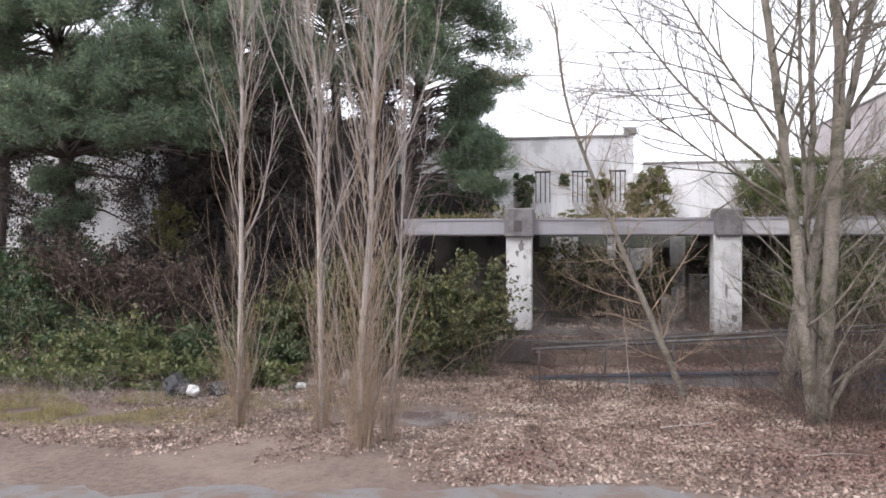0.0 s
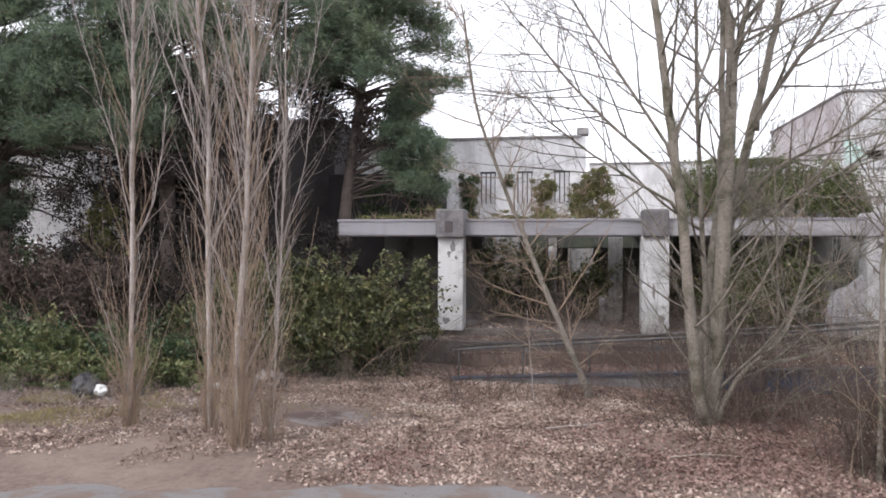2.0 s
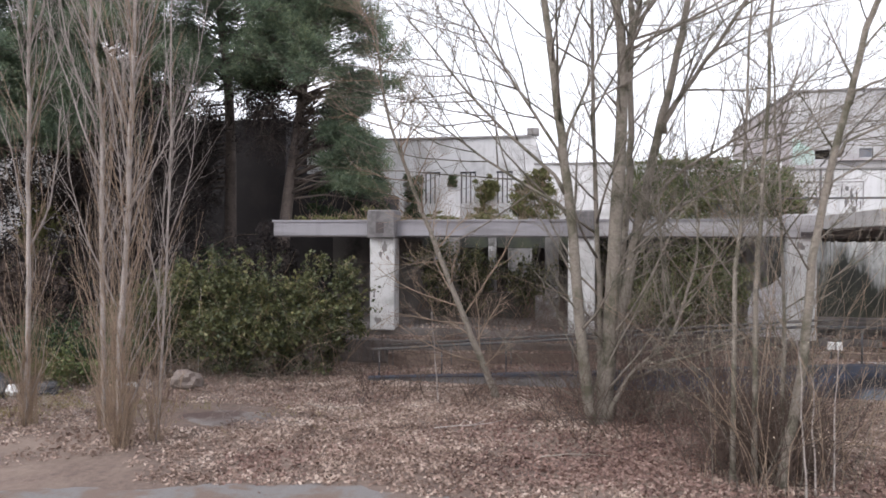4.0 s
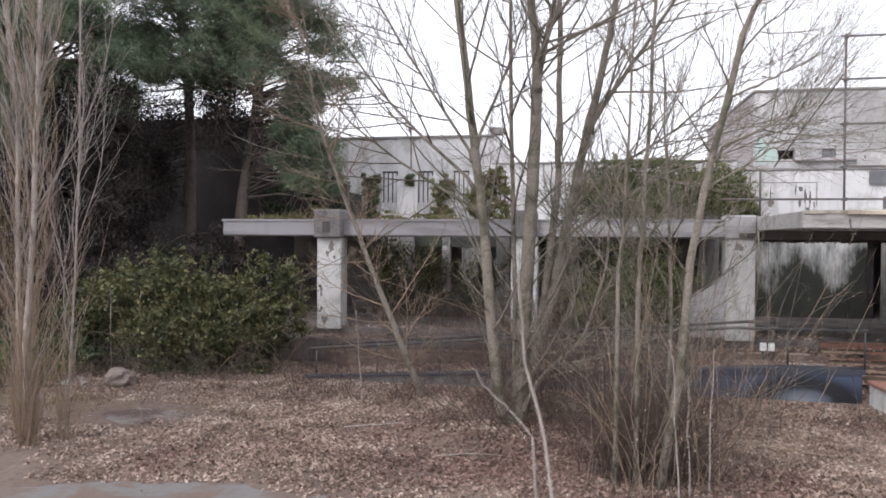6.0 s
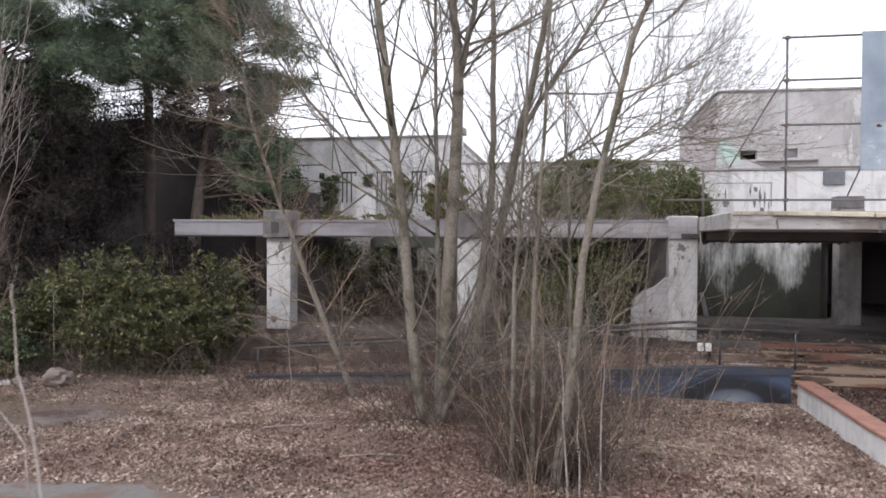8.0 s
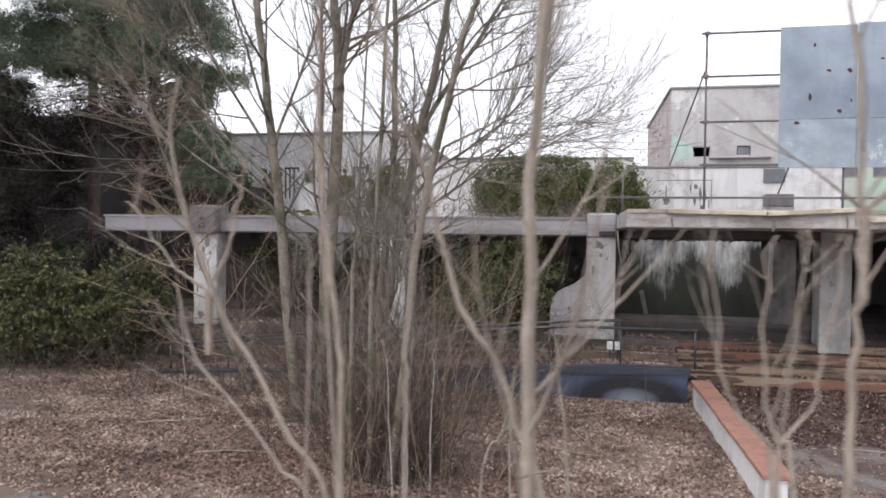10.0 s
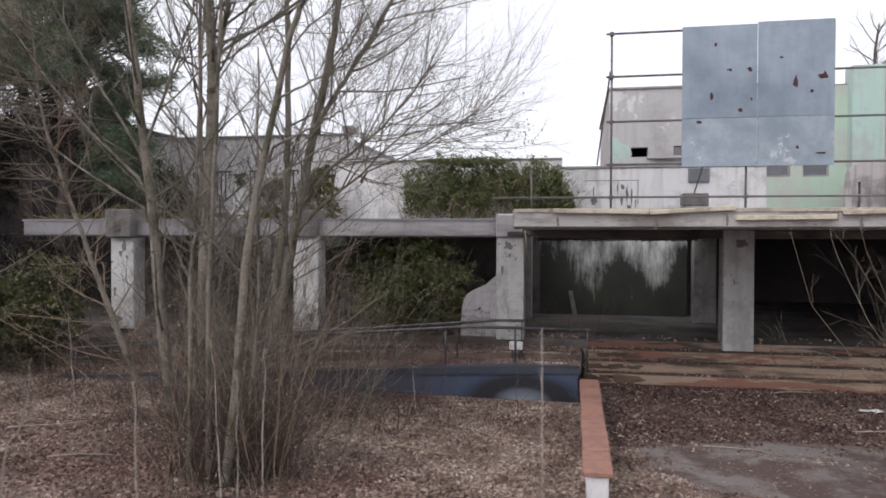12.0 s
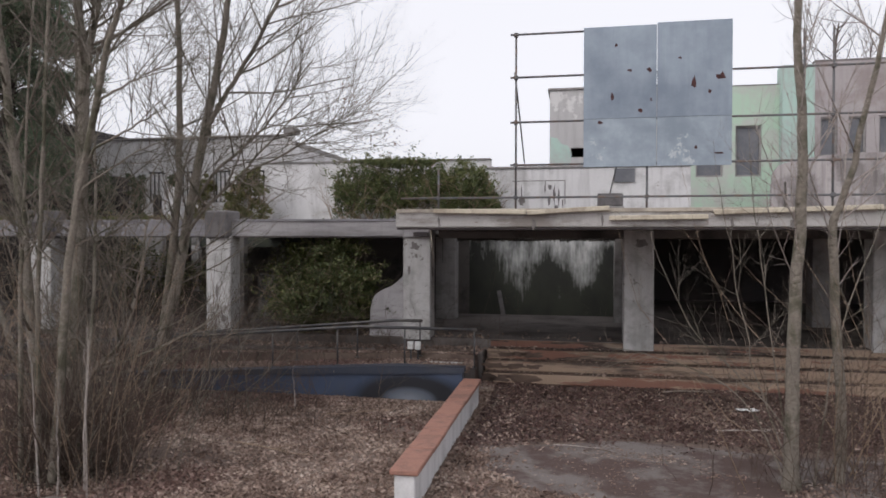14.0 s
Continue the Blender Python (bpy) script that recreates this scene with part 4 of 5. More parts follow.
crumpled((-7.95, 13.1, 0), (0.28, 0.22, 0.27), PLASTIC_B, "rubbish_bag", "crumpled black rubbish bag at the ivy edge", "bag", 1.0)
crumpled((-7.57, 13.05, 0.08), (0.13, 0.11, 0.12), PLASTIC_W, "white_bag", "small white plastic bag on the soil", "bag", 2.0)
crumpled((-7.2, 13.5, 0), (0.3, 0.2, 0.16), PLASTIC_B, "rubbish_bag", "crumpled black rubbish bag at the ivy edge", "bag", 3.0)
for i, (x, y, s) in enumerate(((-5.9, 14.5, 0.11), (-5.65, 14.6, 0.17), (-5.4, 14.45, 0.13), (-6.2, 14.3, 0.1))):
    crumpled((x, y, 0), (s, s * 0.8, s * 0.6), PLASTIC_W if i < 1 else ROCK, "litter_heap", "pale scraps of rubbish on leaf litter", "litter", 4.0 + i)
crumpled((-4.75, 14.7, 0), (0.34, 0.28, 0.22), ROCK, "boulder", "rounded grey-brown lump of rubble", "rubble", 9.0)
crumpled((6.6, 9.7, 0), (0.3, 0.22, 0.05), ROCK, "flat_stone", "flat grey stone slab among leaves", "stone", 11.0)

# fallen sticks on the leaf litter
def fallen_branch(a, b, r, seed, mat):
    rng = np.random.default_rng(seed)
    t = thing("fallen_branch", (a[0], a[1], 0.03), "thin pale stick lying on dead leaves", "stick", "fallen sticks")
    d = Vector((b[0] - a[0], b[1] - a[1], 0.0))
    path = []
    for i in range(7):
        f = i / 6
        x, y = a[0] + d.x * f + rng.normal() * 0.015, a[1] + d.y * f + rng.normal() * 0.015
        path.append((Vector((x, y, ground_z(x, y) + 0.045 + 0.02 * math.sin(f * 5 + seed))), r * (1 - 0.6 * f)))
    tubes("stem", [path], mat, t, 6)
    for _ in range(2):
        k = int(rng.integers(2, 5))
        q = path[k][0]
        tubes("side_twig", [[(q, r * 0.5), (q + d.normalized() * 0.15 + Vector((rng.normal() * 0.06, rng.normal() * 0.1, 0.03)), r * 0.35), (q + d.normalized() * 0.32 + Vector((rng.normal() * 0.1, rng.normal() * 0.2, 0.04)), r * 0.2)]], mat, t, 4)


for k, (a, b, r) in enumerate((((15.29, 14.88), (16.47, 14.9), 0.014), ((14.73, 17.7), (15.82, 17.85), 0.016), ((7.6, 12.6), (9.0, 12.3), 0.014), ((1.2, 12.2), (2.3, 12.9), 0.013),
                               ((-1.6, 13.6), (-0.4, 13.3), 0.012), ((8.4, 14.6), (9.6, 15.0), 0.012), ((12.6, 13.4), (13.7, 13.1), 0.011), ((3.0, 11.0), (4.1, 11.3), 0.011))):
    fallen_branch(a, b, r, 200 + k, (BARK_PALE, VERGEM, BARK_TAN)[k % 3])
scrap = thing("paper_scrap", (16.12, 16.3, 0.05), "crumpled white paper scrap on wet leaves", "paper")
bm = bmesh.new()
bmesh.ops.create_grid(bm, x_segments=8, y_segments=4, size=1.0)
for v in bm.verts:
    v.co = Vector((v.co.x * 0.2, v.co.y * 0.09, 0.035 * noise.noise(v.co * 2.3) + 0.02))
e = bmesh.ops.extrude_face_region(bm, geom=bm.faces[:])
bmesh.ops.translate(bm, vec=(0, 0, 0.004), verts=[g for g in e["geom"] if isinstance(g, bmesh.types.BMVert)])
part("sheet", bm, PLASTIC_W, scrap)

# ---- bare trees ----
def smooth_path(points, r0, r1, rng, wobble=0.02, per=5):
    """A tapering path through a few bends of a trunk."""
    pts = [Vector(p) for p in points]
    out, n = [], len(pts)
    total = (n - 1) * per
    for i in range(n - 1):
        a, b, c, d = pts[max(0, i - 1)], pts[i], pts[i + 1], pts[min(n - 1, i + 2)]
        for k in range(per + (1 if i == n - 2 else 0)):
            t = k / per
            q = 0.5 * ((2 * b) + (c - a) * t + (2 * a - 5 * b + 4 * c - d) * t * t + (3 * b - a - 3 * c + d) * t ** 3)
            f = (i * per + k) / total
            out.append((q + Vector(rng.normal(size=3)) * wobble * f, r0 + (r1 - r0) * f))
    return out


def limb_part(rng, limb, name, bark, owner, twigs, twig_len, fine, spread=36):
    """One limb with its own twigs, as one mesh."""
    paths = [limb]
    for a in fork(rng, limb, twigs, 0.15, 0.98, spread, twig_len, 0.0075, 5, 0.07, 0.07, 0.35):
        paths.append(a)
        paths += fork(rng, a, fine, 0.2, 0.98, 34, twig_len * 0.45, 0.0042, 3, 0.05, 0.08, 0.3)
    tubes(name, paths, bark, owner, 3)


def bare_tree(name, trunks, label, bark, twig, seed, limbs=12, limb_len=2.6, limb_r=0.022, twigs=7, twig_len=0.9, angle=40, fine=3, group="bare trees", lo=0.3, up=0.035, wobble=0.02):
    """trunks: (bends, foot radius, top radius)."""
    rng = np.random.default_rng(seed)
    foot = trunks[0][0][0]
    t = thing(name, (foot[0], foot[1], 0), label, "tree", group)
    for bends, r0, r1 in trunks:
        tr = smooth_path(bends, r0, r1, rng, wobble)
        tr[0] = (tr[0][0] - Vector((0, 0, 0.15)), r0 * 1.6)
        tubes("trunk", [tr], bark, t, 9)
        for limb in fork(rng, tr, limbs, lo, 0.97, angle, limb_len, limb_r, 8, up, 0.05, 0.4):
            limb_part(rng, limb, "limb", twig, t, twigs, twig_len, fine)
    return t


def poplar(bends, r, seed, shoots=55, spread=20, reach=2.4, basal=60):
    """A slim poplar with a few steep limbs, wrapped in nearly upright shoots."""
    rng = np.random.default_rng(seed)
    at = bends[0]
    t = thing("poplar", (at[0], at[1], 0), "slim bare poplar wrapped in upright brown shoots", "tree", "roadside poplars")
    tr = smooth_path(bends, r, r * 0.4, rng, 0.012)
    tubes("trunk", [tr], BARK_PALE, t, 9)
    main = fork(rng, tr, 6, 0.22, 0.75, 24, 4.2, 0.022, 12, 0.12, 0.07, 0.3)
    for s in main:
        limb_part(rng, s, "limb", BARK_PALE, t, 11, 1.1, 2, 24)
    for s in fork(rng, tr, shoots, 0.03, 0.9, spread * 0.95, reach, 0.0105, 12, 0.13, 0.1, 0.3):
        limb_part(rng, s, "shoot", BARK_PALE if rng.uniform() < 0.5 else BARK_BROWN, t, 4, 0.7, 1, 22)
    low = []
    for _ in range(basal):
        a = rng.uniform(0, 6.28)
        q = Vector((at[0], at[1], 0)) + Vector((math.cos(a), math.sin(a), 0)) * (0.03 + abs(rng.normal()) * 0.06)
        s = stem(rng, q, (math.cos(a) * 0.09 + rng.normal() * 0.05, math.sin(a) * 0.09, 1), rng.uniform(0.5, 2.1) ** 2, 0.007, 0.0025, 12, 0.1, 0.07)
        low += [s] + fork(rng, s, 4, 0.25, 0.9, 22, 0.7, 0.004, 4, 0.06, 0.07, 0.3)
    tubes("basal_growth", low, BARK_TAN, t, 3, "brown basal growth", "stuff")


poplar([(-5.72, 11.25, 0), (-5.68, 11.25, 2.6), (-5.68, 11.25, 5.07), (-5.66, 11.25, 7.2), (-5.6, 11.25, 10.5)], 0.046, 1, 52, basal=55)
poplar([(-4.28, 11.3, 0), (-4.33, 11.3, 3.36), (-4.33, 11.3, 5.23), (-4.54, 11.3, 7.1), (-4.6, 11.3, 10.5)], 0.046, 2, 62, basal=40)
poplar([(-3.28, 10.3, 0), (-3.3, 10.3, 1.64), (-3.17, 10.3, 3.33), (-3.12, 10.3, 5.0), (-3.04, 10.3, 6.7), (-2.95, 10.3, 10)], 0.056, 3, 92, 22, 2.6, basal=95)
poplar([(-3.0, 10.8, 0), (-2.94, 10.8, 0.9), (-2.86, 10.8, 2.4), (-2.8, 10.8, 3.7), (-2.77, 10.8, 5.0), (-2.76, 10.8, 7.0)], 0.024, 4, 16, 9, 1.0, basal=25)

bare_tree("multi_stem_tree",
          [([(3.9, 13.2, 0), (3.72, 13.0, 0.56), (3.46, 12.95, 3.29), (3.2, 12.95, 5.44), (2.95, 12.95, 7.4), (2.8, 12.95, 9.6)], 0.115, 0.045),
           ([(4.0, 13.4, 0), (4.05, 13.4, 0.5), (4.22, 13.4, 3.69), (4.31, 13.4, 6.08), (4.2, 13.4, 7.5), (4.0, 13.4, 9.6)], 0.16, 0.05),
           ([(4.31, 13.4, 6.0), (4.45, 13.4, 6.7), (4.62, 13.4, 7.5), (4.9, 13.4, 9.4)], 0.07, 0.03),
           ([(4.1, 13.3, 0.2), (4.5, 13.3, 0.9), (5.1, 13.3, 1.5), (5.5, 13.3, 2.6), (5.6, 13.3, 3.6)], 0.05, 0.015),
           ([(3.95, 13.5, 0), (3.95, 13.6, 2.0), (3.85, 13.8, 4.5), (3.8, 13.9, 7.5), (3.7, 14, 9.0)], 0.06, 0.02),
           ([(3.34, 12.95, 4.15), (1.99, 12.9, 5.4), (1.01, 12.9, 6.58), (0.2, 12.9, 7.6)], 0.032, 0.007),
           ([(3.3, 12.95, 4.6), (2.47, 12.9, 5.9), (1.6, 12.9, 7.33), (1.2, 12.9, 8.2)], 0.03, 0.008),
           ([(3.42, 12.95, 3.7), (2.2, 12.8, 4.45), (1.1, 12.7, 5.3), (0.4, 12.6, 6.3)], 0.028, 0.006),
           ([(3.3, 12.95, 4.9), (3.8, 12.95, 6.1), (4.18, 12.95, 7.16), (4.4, 12.95, 8.0)], 0.028, 0.008)],
          "bare multi-stemmed grey tree rising from leaf litter", BARK_GREY, BARK_GREY, 11, 18, 3.6, 0.03, 9, 1.05, 52, 4, lo=0.18)
bare_tree("multi_stem_tree",
          [([(4.0, 15.75, 0), (4.26, 15.85, 1.13), (4.6, 15.9, 3.92), (4.66, 15.9, 5.36), (4.65, 15.9, 8.35), (4.6, 15.9, 10)], 0.105, 0.04),
           ([(4.05, 15.7, 0), (4.4, 15.8, 1.4), (4.75, 15.9, 3.1), (5.17, 15.9, 5.25), (5.48, 15.9, 6.54), (5.75, 15.9, 8.1), (5.95, 15.9, 9.5)], 0.13, 0.05),
           ([(5.3, 15.9, 5.6), (5.6, 15.9, 6.1), (6.16, 15.9, 6.93), (6.96, 15.8, 8.16), (7.5, 15.8, 9.4)], 0.06, 0.025),
           ([(4.9, 15.85, 3.8), (5.6, 15.6, 4.6), (6.6, 15.2, 5.2), (7.4, 14.9, 5.85), (8.15, 14.6, 6.6)], 0.04, 0.01),
           ([(6.6, 14.8, 4.5), (7.7, 14.4, 4.85), (8.6, 14.1, 5.2), (9.3, 13.95, 5.3)], 0.02, 0.004),
           ([(4.8, 15.85, 3.3), (5.6, 15.3, 3.9), (6.6, 14.8, 4.5), (7.6, 14.35, 5.25), (8.4, 14.05, 5.75)], 0.035, 0.008)],
          "bare multi-stemmed grey tree beside the ramp wall", BARK_GREY, BARK_GREY, 51, 18, 3.4, 0.026, 10, 1.05, 48, 4, lo=0.25)
rng = np.random.default_rng(53)
tips = np.concatenate([np.array([9.2, 13.95, 5.5]) + rng.normal(size=(70, 3)) * np.array([0.35, 0.3, 0.22]), np.array([9.75, 13.9, 5.05]) + rng.normal(size=(35, 3)) * np.array([0.2, 0.2, 0.16])])
leaves("hanging_leaf", tips, 0.06, LITTER, bpy.data.objects["multi_stem_tree.001"], rng, np.array([[0.0, 0.0, -1.0]]), 0.4, "last dry leaves", "stuff")
bare_tree("leaning_tree", [([(2.0, 14.85, 0), (1.31, 14.8, 1.63), (0.59, 14.8, 3.44), (-0.25, 14.8, 5.62), (-0.65, 14.8, 8.0)], 0.075, 0.015)],
          "slender bare tree leaning over the ramp", BARK_GREY, BARK_BROWN, 12, 34, 2.1, 0.018, 9, 0.85, 60, 4, lo=0.1)
bare_tree("slim_tree", [([(5.82, 10.5, 0), (5.83, 10.5, 2.6), (5.88, 10.5, 3.6), (6.01, 10.5, 6.4), (6.05, 10.5, 9)], 0.038, 0.016), ([(5.55, 10.5, 0), (5.57, 10.5, 2.8), (5.64, 10.5, 3.6), (5.75, 10.5, 6.5)], 0.036, 0.012)],
          "slim bare young tree in leaf litter", BARK_GREY, BARK_GREY, 13, 14, 2.0, 0.014, 7, 0.8, 36, 3)
bare_tree("slim_tree", [([(6.12, 10.4, 0), (6.35, 10.3, 1.61), (6.52, 10.3, 3.37), (7.07, 10.3, 5.85), (7.35, 10.3, 6.5), (7.9, 10.3, 8.6)], 0.068, 0.02), ([(6.2, 10.7, 0), (6.3, 11.0, 2.5), (6.2, 11.2, 6)], 0.035, 0.01),
                        ([(6.76, 10.3, 4.4), (7.29, 10.3, 4.65), (7.7, 10.25, 4.84), (8.05, 10.2, 5.08)], 0.018, 0.004), ([(6.88, 10.3, 5.05), (7.35, 10.3, 5.26), (7.8, 10.35, 5.48), (8.15, 10.4, 5.68)], 0.018, 0.004),
                        ([(6.96, 10.3, 5.5), (7.27, 10.3, 5.91), (7.61, 10.3, 6.17), (8.0, 10.3, 6.6)], 0.016, 0.004), ([(6.62, 10.3, 3.9), (7.08, 10.3, 4.18), (7.63, 10.4, 4.5), (8.04, 10.4, 4.6)], 0.016, 0.004)],
          "slim bare young tree bending over leaf litter", BARK_GREY, BARK_GREY, 14, 10, 2.0, 0.02, 9, 0.9, 46, 4, lo=0.3)
bare_tree("young_tree", [([(15.71, 12, 0), (15.72, 12, 2.0), (15.81, 12, 4.19), (15.72, 12, 6.37), (15.7, 12, 9)], 0.1, 0.03), ([(16.4, 12.4, 0), (16.44, 12.4, 0.83), (16.32, 12.4, 3.32), (16.48, 12.4, 4.0), (16.88, 12.4, 6.0), (17.1, 12.4, 8.5)], 0.08, 0.02)],
          "bare young tree with pale upright trunks", BARK_GREY, BARK_PALE, 15, 14, 2.2, 0.014, 7, 0.8, 40, 3)
bare_tree("arching_sapling", [([(15.7, 11.8, 0), (15.58, 11.8, 0.87), (14.96, 11.8, 1.57), (14.37, 11.8, 2.21), (13.86, 11.8, 3.5)], 0.013, 0.003), ([(15.6, 11.9, 0), (15.6, 12, 0.52), (15.21, 12, 1.69), (14.99, 12, 2.87), (14.77, 12, 4.21)], 0.013, 0.003),
                              ([(15.8, 12.2, 0), (15.5, 12.2, 2.0), (15.3, 12.2, 3.6), (15.2, 12.3, 4.8)], 0.011, 0.003), ([(15.65, 11.7, 0), (15.0, 11.6, 1.3), (14.0, 11.6, 1.75), (13.3, 11.6, 1.9)], 0.011, 0.003), ([(16.0, 12.1, 0), (16.3, 12.1, 2.0), (16.9, 12.1, 3.9)], 0.015, 0.004)],
          "thin grey-brown sapling with long arching shoots", BARK_GREY, BARK_GREY, 16, 12, 1.1, 0.006, 5, 0.5, 45, 2, "saplings", 0.3)
for at, sd in (((27.5, 46.0), 111), ((31.5, 47.0), 112)):
    h = 15.6
    bare_tree("far_tree", [([(at[0], at[1], 0), (at[0] + 0.2, at[1], 7), (at[0] - 0.2, at[1], h - 3), (at[0], at[1], h)], 0.22, 0.04), ([(at[0], at[1], 8), (at[0] + 1.2, at[1], 11), (at[0] + 1.8, at[1], h - 1)], 0.1, 0.02)],
              "bare crown of a distant tree behind the roofs", BARK_PINE, BARK_PINE, sd, 16, 3.4, 0.05, 9, 1.3, 42, 3, "distant trees", 0.5)
# thin saplings on the verge
bare_tree("roadside_sapling", [([(5.05, 2.62, 0), (5.02, 2.62, 1.4), (4.91, 2.62, 2.57), (4.84, 2.62, 2.9), (4.82, 2.62, 3.14)], 0.0075, 0.0016), ([(4.87, 2.62, 2.69), (4.8, 2.62, 2.77), (4.74, 2.62, 2.82), (4.7, 2.62, 2.88)], 0.0022, 0.001)], "thin pale roadside sapling", BARK_PALE, BARK_PALE, 17, 1, 0.2, 0.002, 1, 0.08, 40, 0, "saplings", 0.75, 0.04, 0.003)
# a loose row of young shoots the path passes at arm's length
def verge_sapling(stems, seed, limbs=4, reach=0.3):
    bare_tree("roadside_sapling", stems, "thin pale roadside sapling", VERGEM, VERGEM, seed, limbs, reach, 0.003, 2, reach * 0.5, 38, 1, "saplings", 0.55, 0.04, 0.006)


bare_tree("roadside_sapling", [([(8.5, 2.9, 0), (8.48, 2.9, 2.2), (8.47, 2.9, 3.1), (8.48, 2.92, 3.8), (8.5, 2.95, 6)], 0.021, 0.008)], "pale roadside sapling with a straight stem", VERGEM, VERGEM, 18, 9, 0.9, 0.006, 3, 0.35, 35, 1, "saplings", 0.3, 0.04, 0.012)
verge_sapling([([(8.2, 2.98, 0), (8.06, 2.96, 2.4), (7.89, 2.95, 2.88), (7.71, 2.95, 3.18), (7.63, 2.95, 3.43), (7.61, 2.95, 3.67)], 0.009, 0.003), ([(7.71, 2.95, 3.18), (7.76, 2.95, 3.27), (7.79, 2.95, 3.42), (7.8, 2.95, 3.48)], 0.0055, 0.002),
               ([(7.71, 2.95, 3.17), (7.66, 2.95, 3.2), (7.61, 2.95, 3.24), (7.5, 2.95, 3.38)], 0.005, 0.002), ([(8.15, 2.9, 0), (8.02, 2.94, 2.4), (7.87, 2.95, 2.79), (7.68, 2.95, 3.01), (7.62, 2.95, 3.2)], 0.007, 0.002)], 25)
verge_sapling([([(8.07, 2.9, 0), (8.06, 2.9, 2.7), (8.05, 2.9, 3.1), (8.01, 2.9, 3.4), (8.0, 2.9, 3.7), (8.0, 2.9, 4.2)], 0.0085, 0.003), ([(8.06, 2.9, 2.6), (8.03, 2.9, 3.05), (8.0, 2.9, 3.46), (7.99, 2.9, 3.8)], 0.005, 0.002)], 19, 7)
verge_sapling([([(8.25, 2.9, 0), (8.21, 2.9, 2.6), (8.21, 2.9, 3.05), (8.22, 2.9, 3.3)], 0.006, 0.002), ([(7.98, 2.92, 0), (7.97, 2.92, 2.8), (7.98, 2.92, 3.3)], 0.005, 0.002)], 101, 3)
verge_sapling([([(8.6, 2.9, 0), (8.54, 2.9, 2.4), (8.43, 2.9, 2.97), (8.33, 2.9, 3.16), (8.25, 2.9, 3.43), (8.18, 2.9, 3.6), (8.12, 2.9, 3.85)], 0.0095, 0.003)], 102, 7, 0.4)
verge_sapling([([(8.991, 2.67, 0), (9, 2.67, 2.495), (9.018, 2.67, 3.033), (9.027, 2.67, 3.257), (9.018, 2.67, 3.436), (9, 2.67, 3.839)], 0.0092, 0.0035), ([(9.027, 2.67, 3.355), (9.081, 2.67, 3.418), (9.108, 2.67, 3.526), (9.117, 2.67, 3.66)], 0.0055, 0.002)], 20, 7, 0.4)
verge_sapling([([(8.954, 2.688, 0), (8.936, 2.67, 2.674), (8.9, 2.67, 2.97), (8.882, 2.67, 3.069), (8.891, 2.67, 3.32)], 0.006, 0.002), ([(8.9, 2.67, 2.961), (8.837, 2.67, 3.024), (8.81, 2.67, 3.114), (8.792, 2.67, 3.338)], 0.0036, 0.0015),
               ([(8.9, 2.67, 2.961), (8.954, 2.67, 3.033), (8.98, 2.67, 3.158), (8.998, 2.67, 3.32)], 0.0036, 0.0015), ([(8.909, 2.688, 2.943), (8.936, 2.688, 3.158), (8.954, 2.688, 3.338)], 0.003, 0.0015)], 103, 4)
verge_sapling([([(8.58, 3.7, 0), (8.55, 3.7, 2.3), (8.52, 3.7, 2.77), (8.5, 3.7, 3.0)], 0.006, 0.002)], 104, 3, 0.2)
verge_sapling([([(8.1, 4.5, 0), (8.15, 4.5, 2.1), (8.25, 4.5, 2.45), (8.31, 4.5, 2.75)], 0.007, 0.002)], 105, 3, 0.2)
verge_sapling([([(8.21, 5.4, 0), (8.2, 5.4, 1.9), (8.19, 5.4, 2.45)], 0.008, 0.003)], 106, 3, 0.2)


for x, y, tip, hgt, sd in ((6.71, 10.25, (0.02, 0.0), 1.9, 70), (6.3, 9.95, (-0.12, 0.0), 2.0, 71), (6.45, 10.1, (-0.04, 0.05), 1.5, 72), (10.5, 5.4, (-0.03, 0.0), 2.84, 73), (7.64, 15.0, (-0.05, 0.0), 0.85, 77), (0.9, 14.2, (-0.15, 0.0), 1.8, 74), (-5.9, 16.0, (-0.03, 0), 2.1, 75), (-5.2, 16.0, (0.05, 0), 2.1, 76)):
    bare_tree("pale_whip", [([(x, y, 0), (x + tip[0] * 0.5, y + tip[1] * 0.5, hgt * 0.5), (x + tip[0], y + tip[1], hgt)], 0.014 if y > 8 else 0.0055, 0.004 if y > 8 else 0.0025)], "thin pale upright whip in leaf litter", BARK_PALE, BARK_PALE, sd, 5, 0.25, 0.003, 1, 0.1, 40, 0, "pale whips", 0.55, 0.04, 0.02 if y > 8 else 0.012)


def brush(cx, cy, rx, ry, n, hmin, hmax, seed, label, mat, r=0.007, z=0.0, lean=0.5, bend=0.24, buds=0):
    rng = np.random.default_rng(seed)
    paths = []
    for _ in range(n):
        x, y = cx + rng.normal() * rx, cy + rng.normal() * ry
        s = stem(rng, (x, y, z), (rng.normal() * lean * 1.1, rng.normal() * lean * 0.9, 1), rng.uniform(hmin, hmax), r * rng.uniform(0.7, 1.5), 0.002, 7, bend, 0.0)
        paths.append(s)
        for a in fork(rng, s, 4, 0.2, 0.95, 48, 0.7, r * 0.5, 4, 0.02, 0.14, 0.3):
            paths.append(a)
            paths += fork(rng, a, 2, 0.3, 0.95, 35, 0.25, r * 0.3, 2, 0.03, 0.1, 0.3)
    ob = tubes("brushwood", paths, mat, None, 3)
    tagged(ob, label, "brushwood", kind="stuff")
    if buds:
        tips = [tuple(paths[i][-1][0]) for i in rng.integers(0, len(paths), buds)]
        leaves("bud", tips, 0.024, BUD, ob, rng, None, 0.7)


